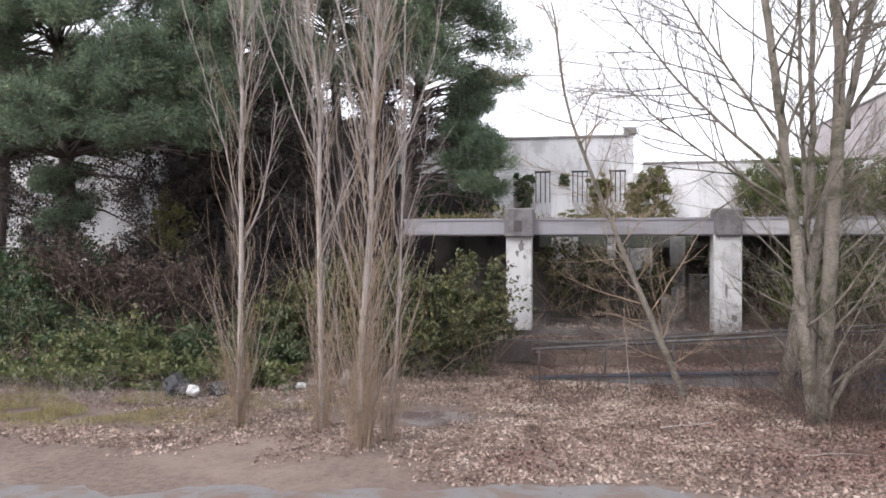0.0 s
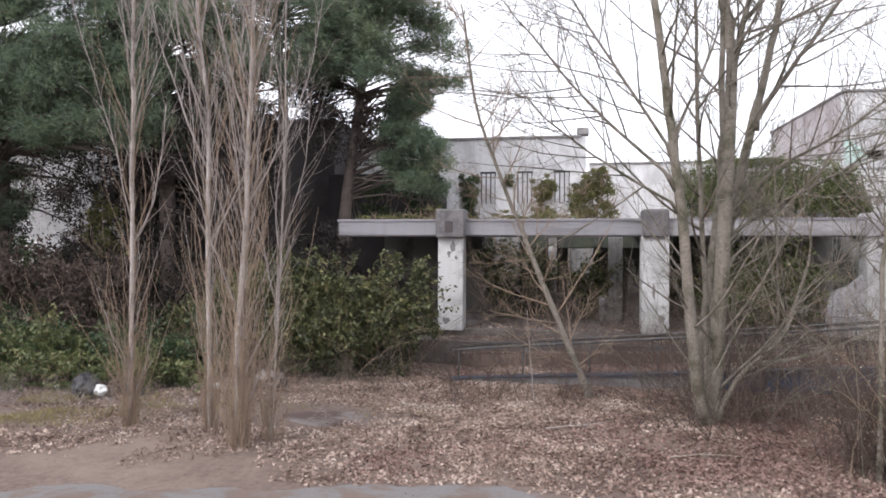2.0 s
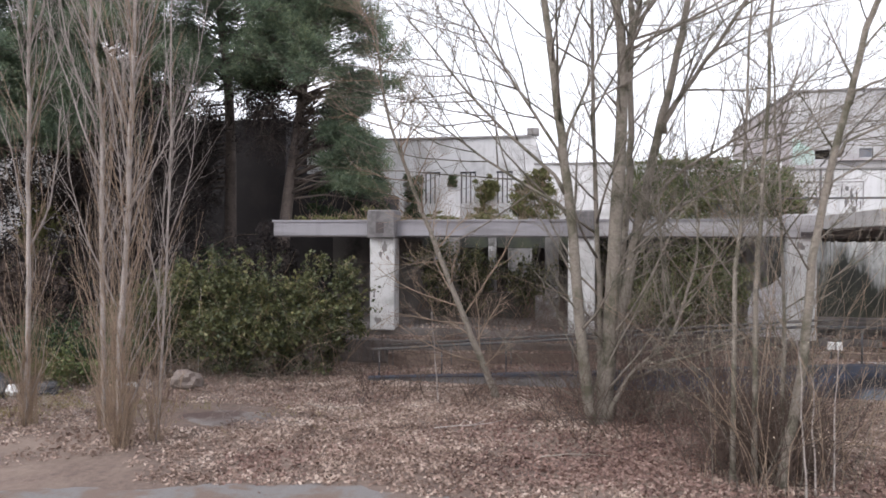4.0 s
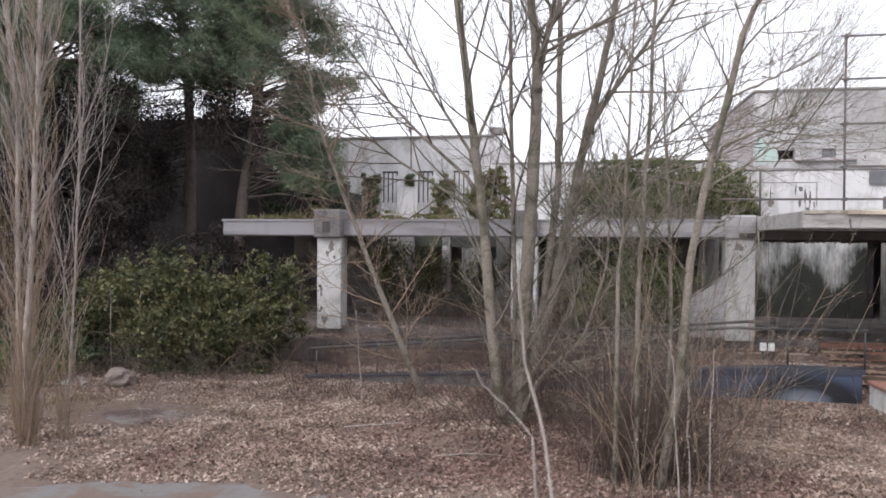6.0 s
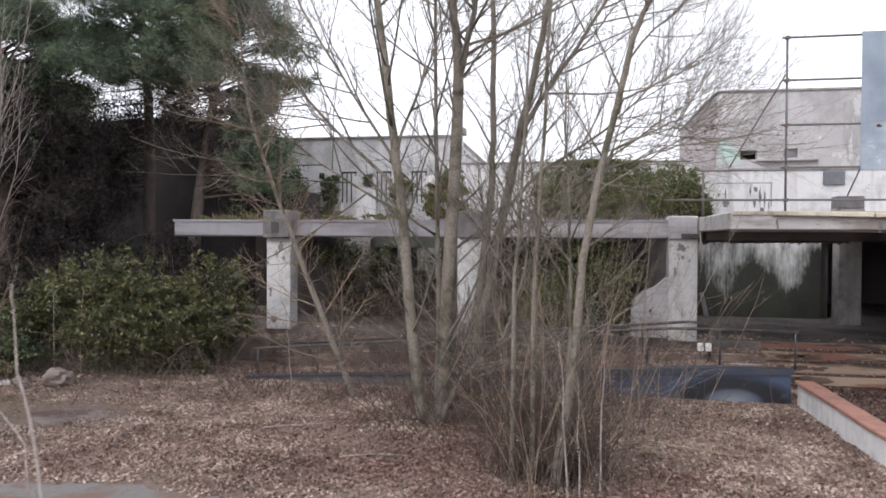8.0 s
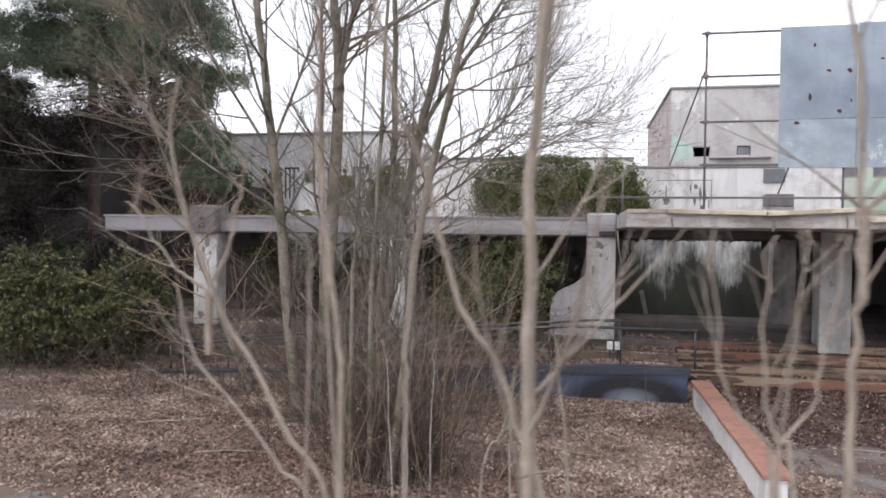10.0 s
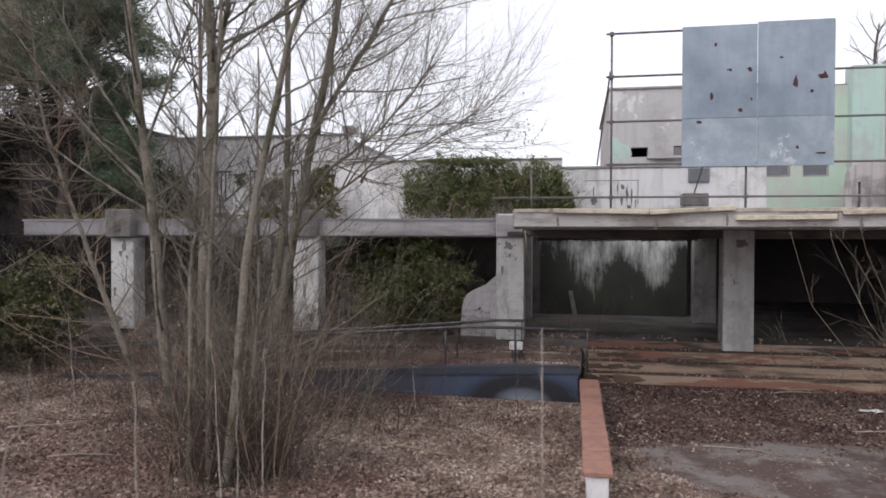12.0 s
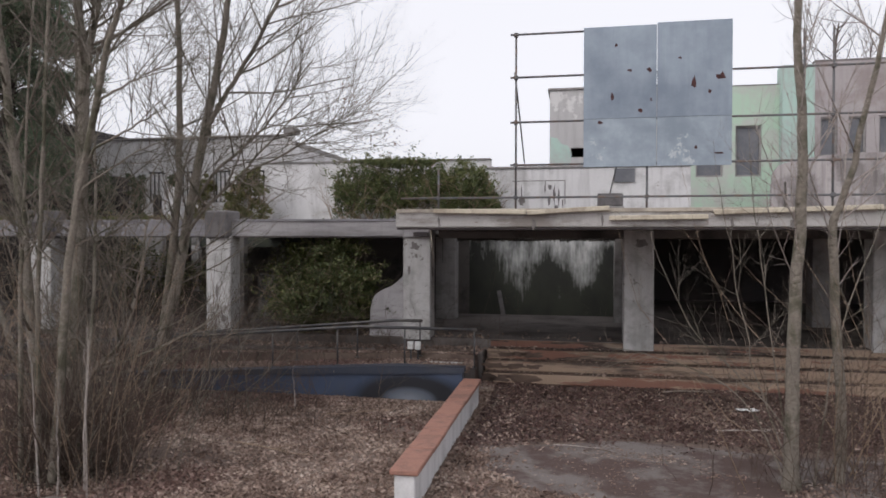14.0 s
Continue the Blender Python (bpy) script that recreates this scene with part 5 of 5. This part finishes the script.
brush(4.2, 13.1, 0.55, 0.6, 85, 0.8, 3.2, 21, "thicket of thin brown shoots at a tree foot", BRUSHM)
brush(6.2, 10.6, 0.7, 0.5, 45, 1.8, 4.6, 81, "tall tan whips among slim trees", BARK_BROWN, 0.0055, lean=0.2, bend=0.14, buds=160)
brush(6.05, 10.9, 0.4, 0.35, 190, 0.6, 2.6, 22, "tangle of thin brown saplings in dead leaves", BRUSHM, lean=0.35, buds=320)
brush(5.7, 10.85, 0.2, 0.25, 90, 0.5, 1.9, 91, "dark bramble tangle at the foot of slim trees", BRUSHM, 0.007, lean=0.25)
brush(6.4, 10.95, 0.2, 0.25, 90, 0.5, 1.9, 93, "dark bramble tangle beside slim trees", BRUSHM, 0.007, lean=0.25)
brush(6.3, 10.9, 0.6, 0.5, 70, 2.4, 5.0, 64, "tall fine twigs among slim trees", BARK_GREY, 0.0045, lean=0.25, bend=0.14)
brush(7.0, 14.4, 1.2, 0.7, 80, 0.5, 1.8, 23, "low brown bramble stems before the ramp", BRUSHM)
brush(1.5, 18.2, 3.2, 0.45, 320, 0.4, 1.4, 24, "dry weeds along the ramp", BRUSHM, 0.006, 0.2)
brush(1.0, 15.0, 2.2, 0.6, 130, 0.4, 2.0, 26, "dry weeds before the ramp", BRUSHM)
brush(2.5, 20.2, 2.8, 0.7, 260, 0.6, 2.5, 27, "dry weeds and brambles under the portico", BRUSHM, 0.006, 0.8)
brush(5.0, 14.3, 1.0, 0.7, 55, 1.6, 4.2, 61, "tall thin whips round the bare trees", BARK_GREY, 0.009, lean=0.6, bend=0.2, buds=60)
brush(4.9, 14.4, 1.0, 0.8, 130, 1.2, 3.6, 63, "brown shoots round the feet of the bare trees", BRUSHM, 0.006, lean=0.35, bend=0.16)
brush(6.5, 18.6, 2.2, 0.6, 200, 0.4, 1.8, 62, "dry weeds before the creeper bay", BRUSHM, 0.006, 0.55)
brush(16.2, 12.2, 0.6, 0.5, 110, 0.6, 3.4, 28, "thin dark shoots round a young tree", BRUSHM, 0.005, lean=0.35, bend=0.15, buds=120)
brush(16.6, 12.3, 0.6, 0.5, 24, 2.2, 5.2, 92, "tall tan shoots round a young tree", BARK_BROWN, 0.007, lean=0.25, bend=0.12)
brush(-4.6, 15.95, 1.5, 0.25, 130, 0.4, 1.5, 29, "dry grass and stems at the shrub foot", BARK_GREY, 0.005)
brush(-9.5, 12.4, 2.6, 0.5, 160, 0.15, 0.6, 30, "dry grass at the ivy edge", BARK_PALE, 0.004)


# ---- pines ----
def pine(at, height, r, crown, seed, n=70, dead=(), dry_n=14):
    """crown: (x, y, z, size) of the foliage masses."""
    rng = np.random.default_rng(seed)
    t = thing("pine", at, "tall dark green pine with drooping dark branches", "pine tree", "pines")
    tr = stem(rng, at, (rng.normal() * 0.04, 0, 1), height, r, r * 0.4, 12, 0.03, 0.02)
    small, tufts, dirs = [], [], []
    for cx, cy, cz, s in crown:
        p, rr, _ = along(tr, min(0.97, max(0.1, (cz - 0.3) / height)))
        c = Vector((cx, cy, cz))
        for k in range(4 if s > 0.66 else 2):
            e = c + Vector(rng.normal(size=3)) * s * 0.5
            mid = p.lerp(e, 0.5) + Vector((0, 0, 0.25)) + Vector(rng.normal(size=3)) * 0.2
            path = [(p, rr * 0.3), (p.lerp(mid, 0.5), rr * 0.22), (mid, rr * 0.16), (mid.lerp(e, 0.5), rr * 0.1), (e, 0.01)]
            if k == 0:
                tubes("limb", [path], BARK_PINE, t, 5)
            else:
                small.append(path)
        for _ in range(n):
            d = rng.normal(size=3)
            d /= np.linalg.norm(d)
            q = np.array(c) + d * np.array([s * 1.15, s, s * 0.5]) * rng.uniform(0.2, 1.0)
            k = 8
            tufts.append(q + rng.normal(size=(k, 3)) * 0.07)
            dirs.append(rng.normal(size=(k, 3)) * 0.7 + d * 0.8 + np.array([0, 0, 0.25]))
            if rng.uniform() < 0.5:
                a = Vector(q)
                small.append([(c.lerp(a, 0.15), 0.012), (c.lerp(a, 0.6) - Vector((0, 0, 0.05)), 0.009), (a, 0.004)])
    tubes("trunk", [tr], BARK_PINE, t, 10)
    tubes("twig_mass", small, BARK_PINE, t, 3, "dead dark twigs", "stuff")
    P, D = np.concatenate(tufts), np.concatenate(dirs)
    rep = 4
    P = np.repeat(P, rep, 0) + rng.normal(size=(len(P) * rep, 3)) * 0.06
    D = np.repeat(D, rep, 0) + rng.normal(size=(len(D) * rep, 3)) * 0.35
    leaves("needles", P, 0.25, NEEDLE, t, rng, D, 0.085, blade=True)
    # withered lower boughs
    if dead:
        dry, dd, twig = [], [], []
        for cx, cy, cz, s in dead:
            p, rr, _ = along(tr, min(0.9, max(0.1, (cz + 0.6) / height)))
            c = Vector((cx, cy, cz))
            twig.append([(p, rr * 0.25), (p.lerp(c, 0.5) + Vector((0, 0, 0.15)), rr * 0.15), (c, 0.015)])
            for _ in range(26):
                d = rng.normal(size=3)
                d[2] -= 0.5
                q = c + Vector(d) * s * 0.6
                path = stem(rng, c.lerp(q, 0.1), q - c, s * 1.2, 0.01, 0.003, 5, 0.18, -0.08)
                twig.append(path)
                for f in (0.35, 0.6, 0.8, 1.0):
                    e = along(path, f)[0]
                    dry.append(np.array(e) + rng.normal(size=(dry_n, 3)) * 0.09)
                    dd.append(rng.normal(size=(dry_n, 3)) + np.array([0, 0, -0.5]))
        tubes("dead_bough", twig, BARK_PINE, t, 4, "withered dark boughs", "stuff")
        leaves("dead_needles", np.concatenate(dry), 0.22, DARKIVY, t, rng, np.concatenate(dd), 0.16, blade=True)


def masses(rng, x, y, z0, z1, rx, n, smin=0.6, smax=1.1):
    out = []
    for i in range(n):
        a, q = rng.uniform(0, 6.28), rng.uniform(0.2, 1.0) ** 0.7
        z = z0 + (z1 - z0) * (i + rng.uniform()) / n
        out.append((x + math.cos(a) * rx * q, y + math.sin(a) * rx * q * 0.8, z, rng.uniform(smin, smax)))
    return out


rg = np.random.default_rng(5)
pine((-5.4, 21.4, 0), 14, 0.22, masses(rg, -4.6, 21.2, 7.9, 12.5, 2.5, 52) + masses(rg, -3.2, 21.3, 6.3, 8.4, 0.5, 12, 0.35, 0.6) + masses(rg, -3.0, 21.3, 4.8, 6.4, 0.8, 10, 0.4, 0.65), 31, dead=masses(rg, -5.2, 21.8, 6.3, 7.7, 1.9, 12, 0.7, 1.0), dry_n=7)
pine((-9.5, 18.5, 0), 14, 0.26, masses(rg, -9.7, 18.5, 6.4, 12, 3.1, 68), 32, dead=masses(rg, -9.3, 18.8, 3.6, 7.4, 2.3, 30, 0.7, 1.1), dry_n=18)
pine((-13.5, 17.0, 0), 14, 0.26, masses(rg, -13.4, 16.6, 5.6, 11, 3.0, 50) + masses(rg, -10.8, 16.4, 5.6, 8, 2.3, 22) + masses(rg, -13.6, 17.2, 3.6, 5.2, 0.8, 6, 0.4, 0.65), 33, dead=masses(rg, -12.3, 17.8, 3.4, 5.6, 1.8, 10, 0.6, 0.95), dry_n=5)
pine((-17.5, 19.0, 0), 14, 0.26, masses(rg, -17.5, 19.0, 5.8, 11, 3.4, 56), 34, dead=masses(rg, -16.0, 19.5, 3.4, 6.2, 2.2, 10, 0.6, 0.95), dry_n=5)
pine((-8.0, 23.0, 0), 14, 0.24, masses(rg, -7.9, 23.0, 8.7, 12.5, 3.0, 46), 35, dead=masses(rg, -9.8, 23.2, 4.4, 7.6, 1.4, 16, 0.7, 1.0) + masses(rg, -7.6, 23.2, 7.5, 8.6, 1.8, 5, 0.7, 1.0), dry_n=9)


def creeper_mass(name, label, category, blobs, mat, seed, size=0.1, per=2500, droop=0.0, ground=0.02, dense=150, shell=0.55, sprays=0, tight=1.0):
    """A leafy mass built from several uneven clumped volumes over a tangle of stems."""
    rng = np.random.default_rng(seed)
    x, y = blobs[0][0], blobs[0][1]
    t = thing(name, (x, y, ground), label, category)
    pts, paths = [], []
    for bx, by, bz, sx, sy, sz in blobs:
        pts.append(lumps(rng, bx, by, bz, sx, sy, sz, per, shell, ground, dense, tight))
        for _ in range(16):
            q = Vector((bx + rng.normal() * sx * 0.4, by + rng.normal() * sy * 0.3, max(ground, bz - sz)))
            paths.append(stem(rng, q, (rng.normal() * 0.6, rng.normal() * 0.4 - 0.2, 1), sz * 1.8, 0.012, 0.003, 6, 0.2, 0))
        for _ in range(sprays):
            d = rng.normal(size=3)
            d[1] = -abs(d[1])
            d[2] = abs(d[2]) * 0.9 + 0.1
            d /= np.linalg.norm(d)
            q = Vector((bx + d[0] * sx * 0.8, by + d[1] * sy * 0.8, max(ground + 0.05, bz + d[2] * sz * 0.8)))
            s = stem(rng, q, (d[0], d[1], d[2] + 0.5), rng.uniform(0.35, 0.9), 0.006, 0.002, 7, 0.14, -0.13)
            paths.append(s)
            on = np.array([tuple(along(s, f)[0]) for f in rng.uniform(0.1, 1, 26)])
            pts.append(on + rng.normal(size=on.shape) * 0.05)
    tubes("stem_tangle", paths, BARK_BROWN, t, 4, "", "stuff")
    leaves("foliage", np.concatenate(pts), size, mat, t, rng, None, 0.54, droop=droop)
    return t


creeper_mass("shrub", "broad evergreen shrub with yellowing leaves beside the column", "shrub",
             [(-4.2, 17.2, 1.3, 1.6, 1.1, 1.4), (-3.2, 16.8, 0.9, 1.2, 0.9, 1.1), (-5.2, 17.0, 1.4, 1.3, 1.0, 1.3), (-2.5, 17.6, 1.3, 0.8, 0.8, 1.3), (-4.4, 16.3, 0.7, 1.3, 0.7, 0.8), (-6.4, 17.4, 1.1, 1.2, 0.9, 1.2), (-7.4, 17.2, 0.8, 1.0, 0.9, 0.9)], LAUREL, 41, 0.105, 4200, 0.35, dense=100, shell=0.75, sprays=60, tight=0.85)
creeper_mass("ivy_bank", "bank of ivy and bramble spreading under the pines", "ivy",
             [(-12.0, 14.8, 0.6, 2.2, 1.3, 1.0), (-9.8, 14.9, 0.45, 1.8, 1.2, 0.7), (-14.5, 15.0, 1.4, 2.2, 1.5, 1.5), (-7.6, 15.4, 0.5, 1.5, 1.0, 0.7), (-11.0, 16.4, 0.7, 2.2, 1.2, 0.9), (-13.6, 17.0, 1.8, 2.0, 1.4, 1.5), (-16.5, 16.0, 1.8, 2.2, 1.6, 1.8)], IVY, 42, 0.09, 6200, dense=330, shell=0.6, sprays=30)
creeper_mass("bramble_edge", "low yellow-green brambles along the ivy edge", "brambles",
             [(-8.8, 13.9, 0.25, 1.6, 0.6, 0.45), (-11.5, 13.5, 0.25, 1.8, 0.6, 0.5), (-14.5, 13.4, 0.4, 2.0, 0.8, 0.7), (-6.9, 14.6, 0.2, 1.0, 0.5, 0.4), (-10.2, 14.3, 0.6, 1.4, 0.5, 0.55)], HEDGE, 82, 0.085, 4200, 0.2, dense=200, shell=0.7, sprays=40)
creeper_mass("withered_bramble", "brown withered brambles hanging over the ivy", "brambles",
             [(-11.4, 15.9, 2.0, 1.3, 0.5, 0.95), (-9.7, 15.9, 1.7, 1.2, 0.5, 0.9), (-12.7, 16.2, 2.3, 1.0, 0.5, 0.8)], BROWNLEAF, 83, 0.09, 2200, 0.8, dense=60, shell=0.8, sprays=30)
rng = np.random.default_rng(84)
G = np.stack([rng.normal(-9.5, 3.2, 9000), 12.5 + rng.normal(size=9000) * 0.55, np.full(9000, 0.06)], 1)
G = np.concatenate([G, np.stack([rng.normal(-9.6, 1.5, 9000), 11.3 + rng.normal(size=9000) * 0.4, np.full(9000, 0.05)], 1)])
G = G[np.array([noise.noise(Vector((p[0] * 0.9, p[1] * 1.2, 31.0))) for p in G]) > -0.05]
leaves("dry_grass", G, 0.17, DRYGRASS, None, rng, np.array([[0.0, 0.0, 1.1]]), 0.06, blade=True)
tagged(bpy.data.objects["dry_grass"], "tufts of dry yellow grass on bare soil", "grass", kind="stuff")
creeper_mass("dead_creeper", "dark withered creeper hanging beneath the pines", "creeper",
             [(-9.5, 18.0, 2.2, 1.9, 1.2, 1.7), (-7.8, 18.6, 2.1, 1.5, 1.0, 1.5), (-11.6, 18.4, 2.3, 1.6, 1.2, 1.5), (-10.2, 19.5, 4.0, 1.7, 0.9, 1.5), (-8.4, 19.8, 3.6, 1.1, 0.8, 1.5), (-5.6, 20.4, 2.2, 1.1, 0.8, 1.5), (-13.2, 18.6, 2.2, 1.8, 1.0, 1.4), (-15.6, 18.4, 2.3, 1.8, 1.0, 1.4), (-11.0, 17.6, 1.8, 1.8, 0.8, 1.3)], DARKIVY, 43, 0.1, 3300, 0.5, dense=90, shell=0.7)
creeper_mass("yellow_bush", "small yellow-green evergreen bush under the pines", "bush",
             [(-10.9, 17.8, 3.6, 0.5, 0.4, 0.9), (-10.7, 17.8, 2.6, 0.6, 0.4, 0.7)], YELLOWLEAF, 86, 0.09, 1500, 0.2, 0.02, 50, 0.8)
creeper_mass("evergreen_thicket", "dark evergreen thicket closing the gap under the pines", "thicket",
             [(-16.5, 19.5, 1.2, 2.4, 1.0, 1.6), (-13.6, 19.8, 1.1, 2.2, 1.0, 1.6), (-19.5, 18.5, 1.6, 2.0, 1.2, 2.0), (-10.8, 21.0, 1.4, 2.0, 1.0, 1.7), (-8.2, 21.6, 1.4, 1.8, 0.9, 1.7), (-15.8, 21.6, 2.1, 2.0, 0.7, 1.4), (-13.4, 21.6, 2.1, 1.8, 0.7, 1.4), (-18.4, 21.2, 1.8, 2.0, 0.8, 1.3)], IVY, 49, 0.12, 3200, 0.2)
creeper_mass("terrace_hedge", "overgrown green creeper hedge along the roof terrace", "hedge",
             [(5.5, 24.4, 4.75, 0.55, 0.5, 0.9), (6.15, 24.4, 4.95, 0.6, 0.5, 1.05), (6.9, 24.4, 4.95, 0.65, 0.5, 1.0), (7.6, 24.4, 4.85, 0.6, 0.5, 1.0), (8.3, 24.4, 4.9, 0.6, 0.5, 0.95), (9.0, 24.4, 4.9, 0.6, 0.5, 0.97), (9.6, 24.3, 4.8, 0.55, 0.5, 0.9), (10.0, 24.2, 4.75, 0.4, 0.45, 0.75), (10.3, 24.1, 4.3, 0.35, 0.4, 0.45), (7.2, 24.2, 5.75, 1.6, 0.3, 0.16)], HEDGE, 44, 0.075, 4600, 0.3, 3.72, 45, 0.8, sprays=4)
creeper_mass("pier_ivy", "yellowing ivy smothering the terrace piers", "ivy",
             [(0.72, 23.85, 4.1, 0.42, 0.25, 0.4), (0.72, 23.85, 4.6, 0.4, 0.25, 0.45), (0.74, 23.85, 5.1, 0.38, 0.25, 0.4), (1.95, 23.85, 4.15, 0.46, 0.28, 0.45), (1.95, 23.85, 4.65, 0.45, 0.28, 0.5), (2.0, 23.85, 5.2, 0.42, 0.28, 0.45), (2.65, 23.9, 4.2, 0.42, 0.28, 0.5), (2.65, 23.9, 4.9, 0.38, 0.28, 0.5), (2.5, 23.9, 5.35, 0.34, 0.25, 0.35)], YELLOWLEAF, 45, 0.09, 1300, 0.3, 3.7, 60, 0.8)
creeper_mass("dark_pier_ivy", "dark ivy wrapped round a terrace pier", "ivy",
             [(-1.75, 23.85, 4.1, 0.38, 0.25, 0.4), (-1.75, 23.85, 4.6, 0.4, 0.25, 0.45), (-1.76, 23.85, 5.1, 0.38, 0.25, 0.4), (-0.45, 23.95, 5.25, 0.2, 0.14, 0.2)], IVY, 65, 0.09, 1300, 0.3, 3.7, 60, 0.8)
creeper_mass("portico_ivy", "straggling ivy over the piers under the portico", "ivy",
             [(0.4, 22.6, 1.9, 0.7, 0.4, 1.0), (2.3, 22.2, 1.8, 0.7, 0.4, 0.9), (4.6, 22.6, 2.0, 0.8, 0.4, 1.1), (-0.6, 21.8, 2.2, 0.5, 0.3, 1.1)], LAUREL, 66, 0.09, 2200, 0.3, 0.85, 45, 0.7, sprays=25)
creeper_mass("corner_ivy", "dark ivy smothering the end of the roof terrace", "ivy",
             [(-3.3, 23.8, 4.9, 0.8, 0.5, 1.1), (-4.4, 23.6, 4.6, 0.9, 0.6, 0.9)], IVY, 48, 0.1, 2400, 0.3, 3.7)
creeper_mass("bay_creeper", "mass of green creeper filling the bay beside the column", "creeper",
             [(6.4, 20.4, 2.0, 1.0, 0.7, 1.3), (7.1, 20.2, 1.7, 0.8, 0.6, 0.9), (5.6, 20.6, 1.8, 0.6, 0.6, 1.1), (6.8, 19.7, 1.3, 1.2, 0.5, 0.6)], BAYLEAF, 46, 0.095, 3800, 0.7, 0.85, dense=90, sprays=30)
creeper_mass("feathery_bush", "feathery yellow-green bush leaning out of the portico bay", "bush",
             [(5.6, 19.75, 1.5, 0.75, 0.3, 0.42), (6.6, 19.7, 1.65, 0.8, 0.35, 0.5), (7.25, 19.7, 2.15, 0.55, 0.3, 0.4), (6.75, 20.0, 2.85, 0.75, 0.35, 0.45), (6.1, 19.7, 1.15, 0.7, 0.3, 0.3)], HEDGE, 87, 0.07, 1500, 0.7, 0.87, dense=45, shell=0.85, sprays=36)
creeper_mass("roof_weeds", "weeds growing along the top of the concrete beam", "weeds",
             [(-3.9 + 0.9 * i, 20.2, 3.78, 0.7, 0.5, 0.2 + 0.06 * (i % 3)) for i in range(7)], YELLOWLEAF, 47, 0.07, 600, 0, 3.7)

# ---- leaf litter ----
rng = np.random.default_rng(78)
Q = []
for _ in range(9000):
    x, y = rng.uniform(-2, 24), 18.2 + abs(rng.normal()) * 0.9
    if x < 10.8:
        z = 0.85 if y > 19.36 else (0.63 if y > 18.6 else -1)
    else:
        z = 0.85 if y > 19.36 else 0.67 if y > 18.95 else 0.45 if y > 18.6 else 0.23 if y > 18.25 else -1
        if rng.uniform() < 0.55:
            z = -1
    if z > 0 and y < 24 and (x < 10.8 or rng.uniform() < 0.5):
        Q.append((x, y, z + 0.012 + 0.015 * rng.uniform()))
D = np.concatenate([rng.normal(size=(len(Q), 2)), rng.normal(size=(len(Q), 1)) * 0.25], 1)
leaves("porch_leaves", Q, 0.075, LITTER, None, rng, D, 0.6)
tagged(bpy.data.objects["porch_leaves"], "dead leaves blown over porch floor and steps", "leaf litter", kind="stuff")
rng = np.random.default_rng(77)
k = 400000
lx, ly = rng.uniform(-13, 24, k), 8.4 + 9.8 * rng.uniform(0, 1, k) ** 1.3
keep = np.ones(k, bool)
lz = np.zeros(k)
for i in range(k):
    x, y = float(lx[i]), float(ly[i])
    dens = 0.72 + 0.6 * noise.noise(Vector((x * 0.55, y * 0.55, 9.0))) + 0.5 * noise.noise(Vector((x * 1.9, y * 1.9, 2.0)))
    if x < 1:
        bare = min(1.0, (1 - x) * 0.22) * (0.66 if x < -2.5 else 0.45)
        dens = dens * (1 - bare) + bare * (0.1 + 0.55 * noise.noise(Vector((x * 0.7, y * 0.7, 3.0))))
    if y < 10.3 and x < 8:
        dens -= (10.3 - y) * 0.35
    if y < road_edge(x) - 0.1 or ((x - 15.3) / 3.5) ** 2 + ((y - 12.5) / 1.45) ** 2 < 1.1:
        dens -= 0.55 - 0.7 * max(0.0, noise.noise(Vector((x * 0.8, y * 1.1, 55.0))))
    if ((x + 9.6) / 2.4) ** 2 + ((y - 11.3) / 0.7) ** 2 < 1:
        dens -= 0.45
    if ((x + 3.0) / 1.9) ** 2 + ((y - 12.5) / 0.9) ** 2 < 1:
        dens -= 0.4
    z = ground_z(x, y)
    if -1.1 < x < 10.75 and 16.1 < y < 18.6:
        f = min(1.0, (x + 1.1) / 10.4)
        dens = 0.9 if y > 16.5 else -1
        z = 0.02 + 0.5 * f if y < 18 else 0.35 + 0.31 * f
    elif y > 18.2 and x > 10.8:
        dens = -1
    if rng.uniform() > dens:
        keep[i] = False
    lz[i] = z + 0.01 + 0.02 * rng.uniform()
P = np.stack([lx, ly, lz], 1)[keep]
D = np.concatenate([rng.normal(size=(len(P), 2)), rng.normal(size=(len(P), 1)) * 0.25], 1)
red = np.array([noise.noise(Vector((p[0] * 0.5, p[1] * 0.6, 21.0))) for p in P]) * 1.1 + np.clip((P[:, 0] + 1.5) / 5, 0, 1) * 0.7 - np.clip((P[:, 0] - 5.0) / 4, 0, 1) * 0.5 - 0.3 > rng.uniform(0.0, 0.5, len(P))
wet = (P[:, 0] > 11.2) & (P[:, 1] + np.array([0.9 * noise.noise(Vector((p[0] * 0.5, p[1] * 0.4, 41.0))) for p in P]) > 13.4) & (rng.uniform(size=len(P)) < 0.85)
leaves("wet_leaf_litter", P[wet], 0.056, LITTER_WET, None, rng, D[wet], 0.65)
tagged(bpy.data.objects["wet_leaf_litter"], "dark wet leaves before the porch steps", "leaf litter", kind="stuff")
P, D, red = P[~wet], D[~wet], red[~wet]
leaves("leaf_litter", P[~red], 0.061, LITTER, None, rng, D[~red], 0.6)
leaves("damp_leaf_litter", P[red], 0.058, LITTER_RED, None, rng, D[red], 0.65)
tagged(bpy.data.objects["damp_leaf_litter"], "patches of damp red-brown fallen leaves", "leaf litter", kind="stuff")
tagged(bpy.data.objects["leaf_litter"], "carpet of dry brown fallen leaves", "leaf litter", kind="stuff")
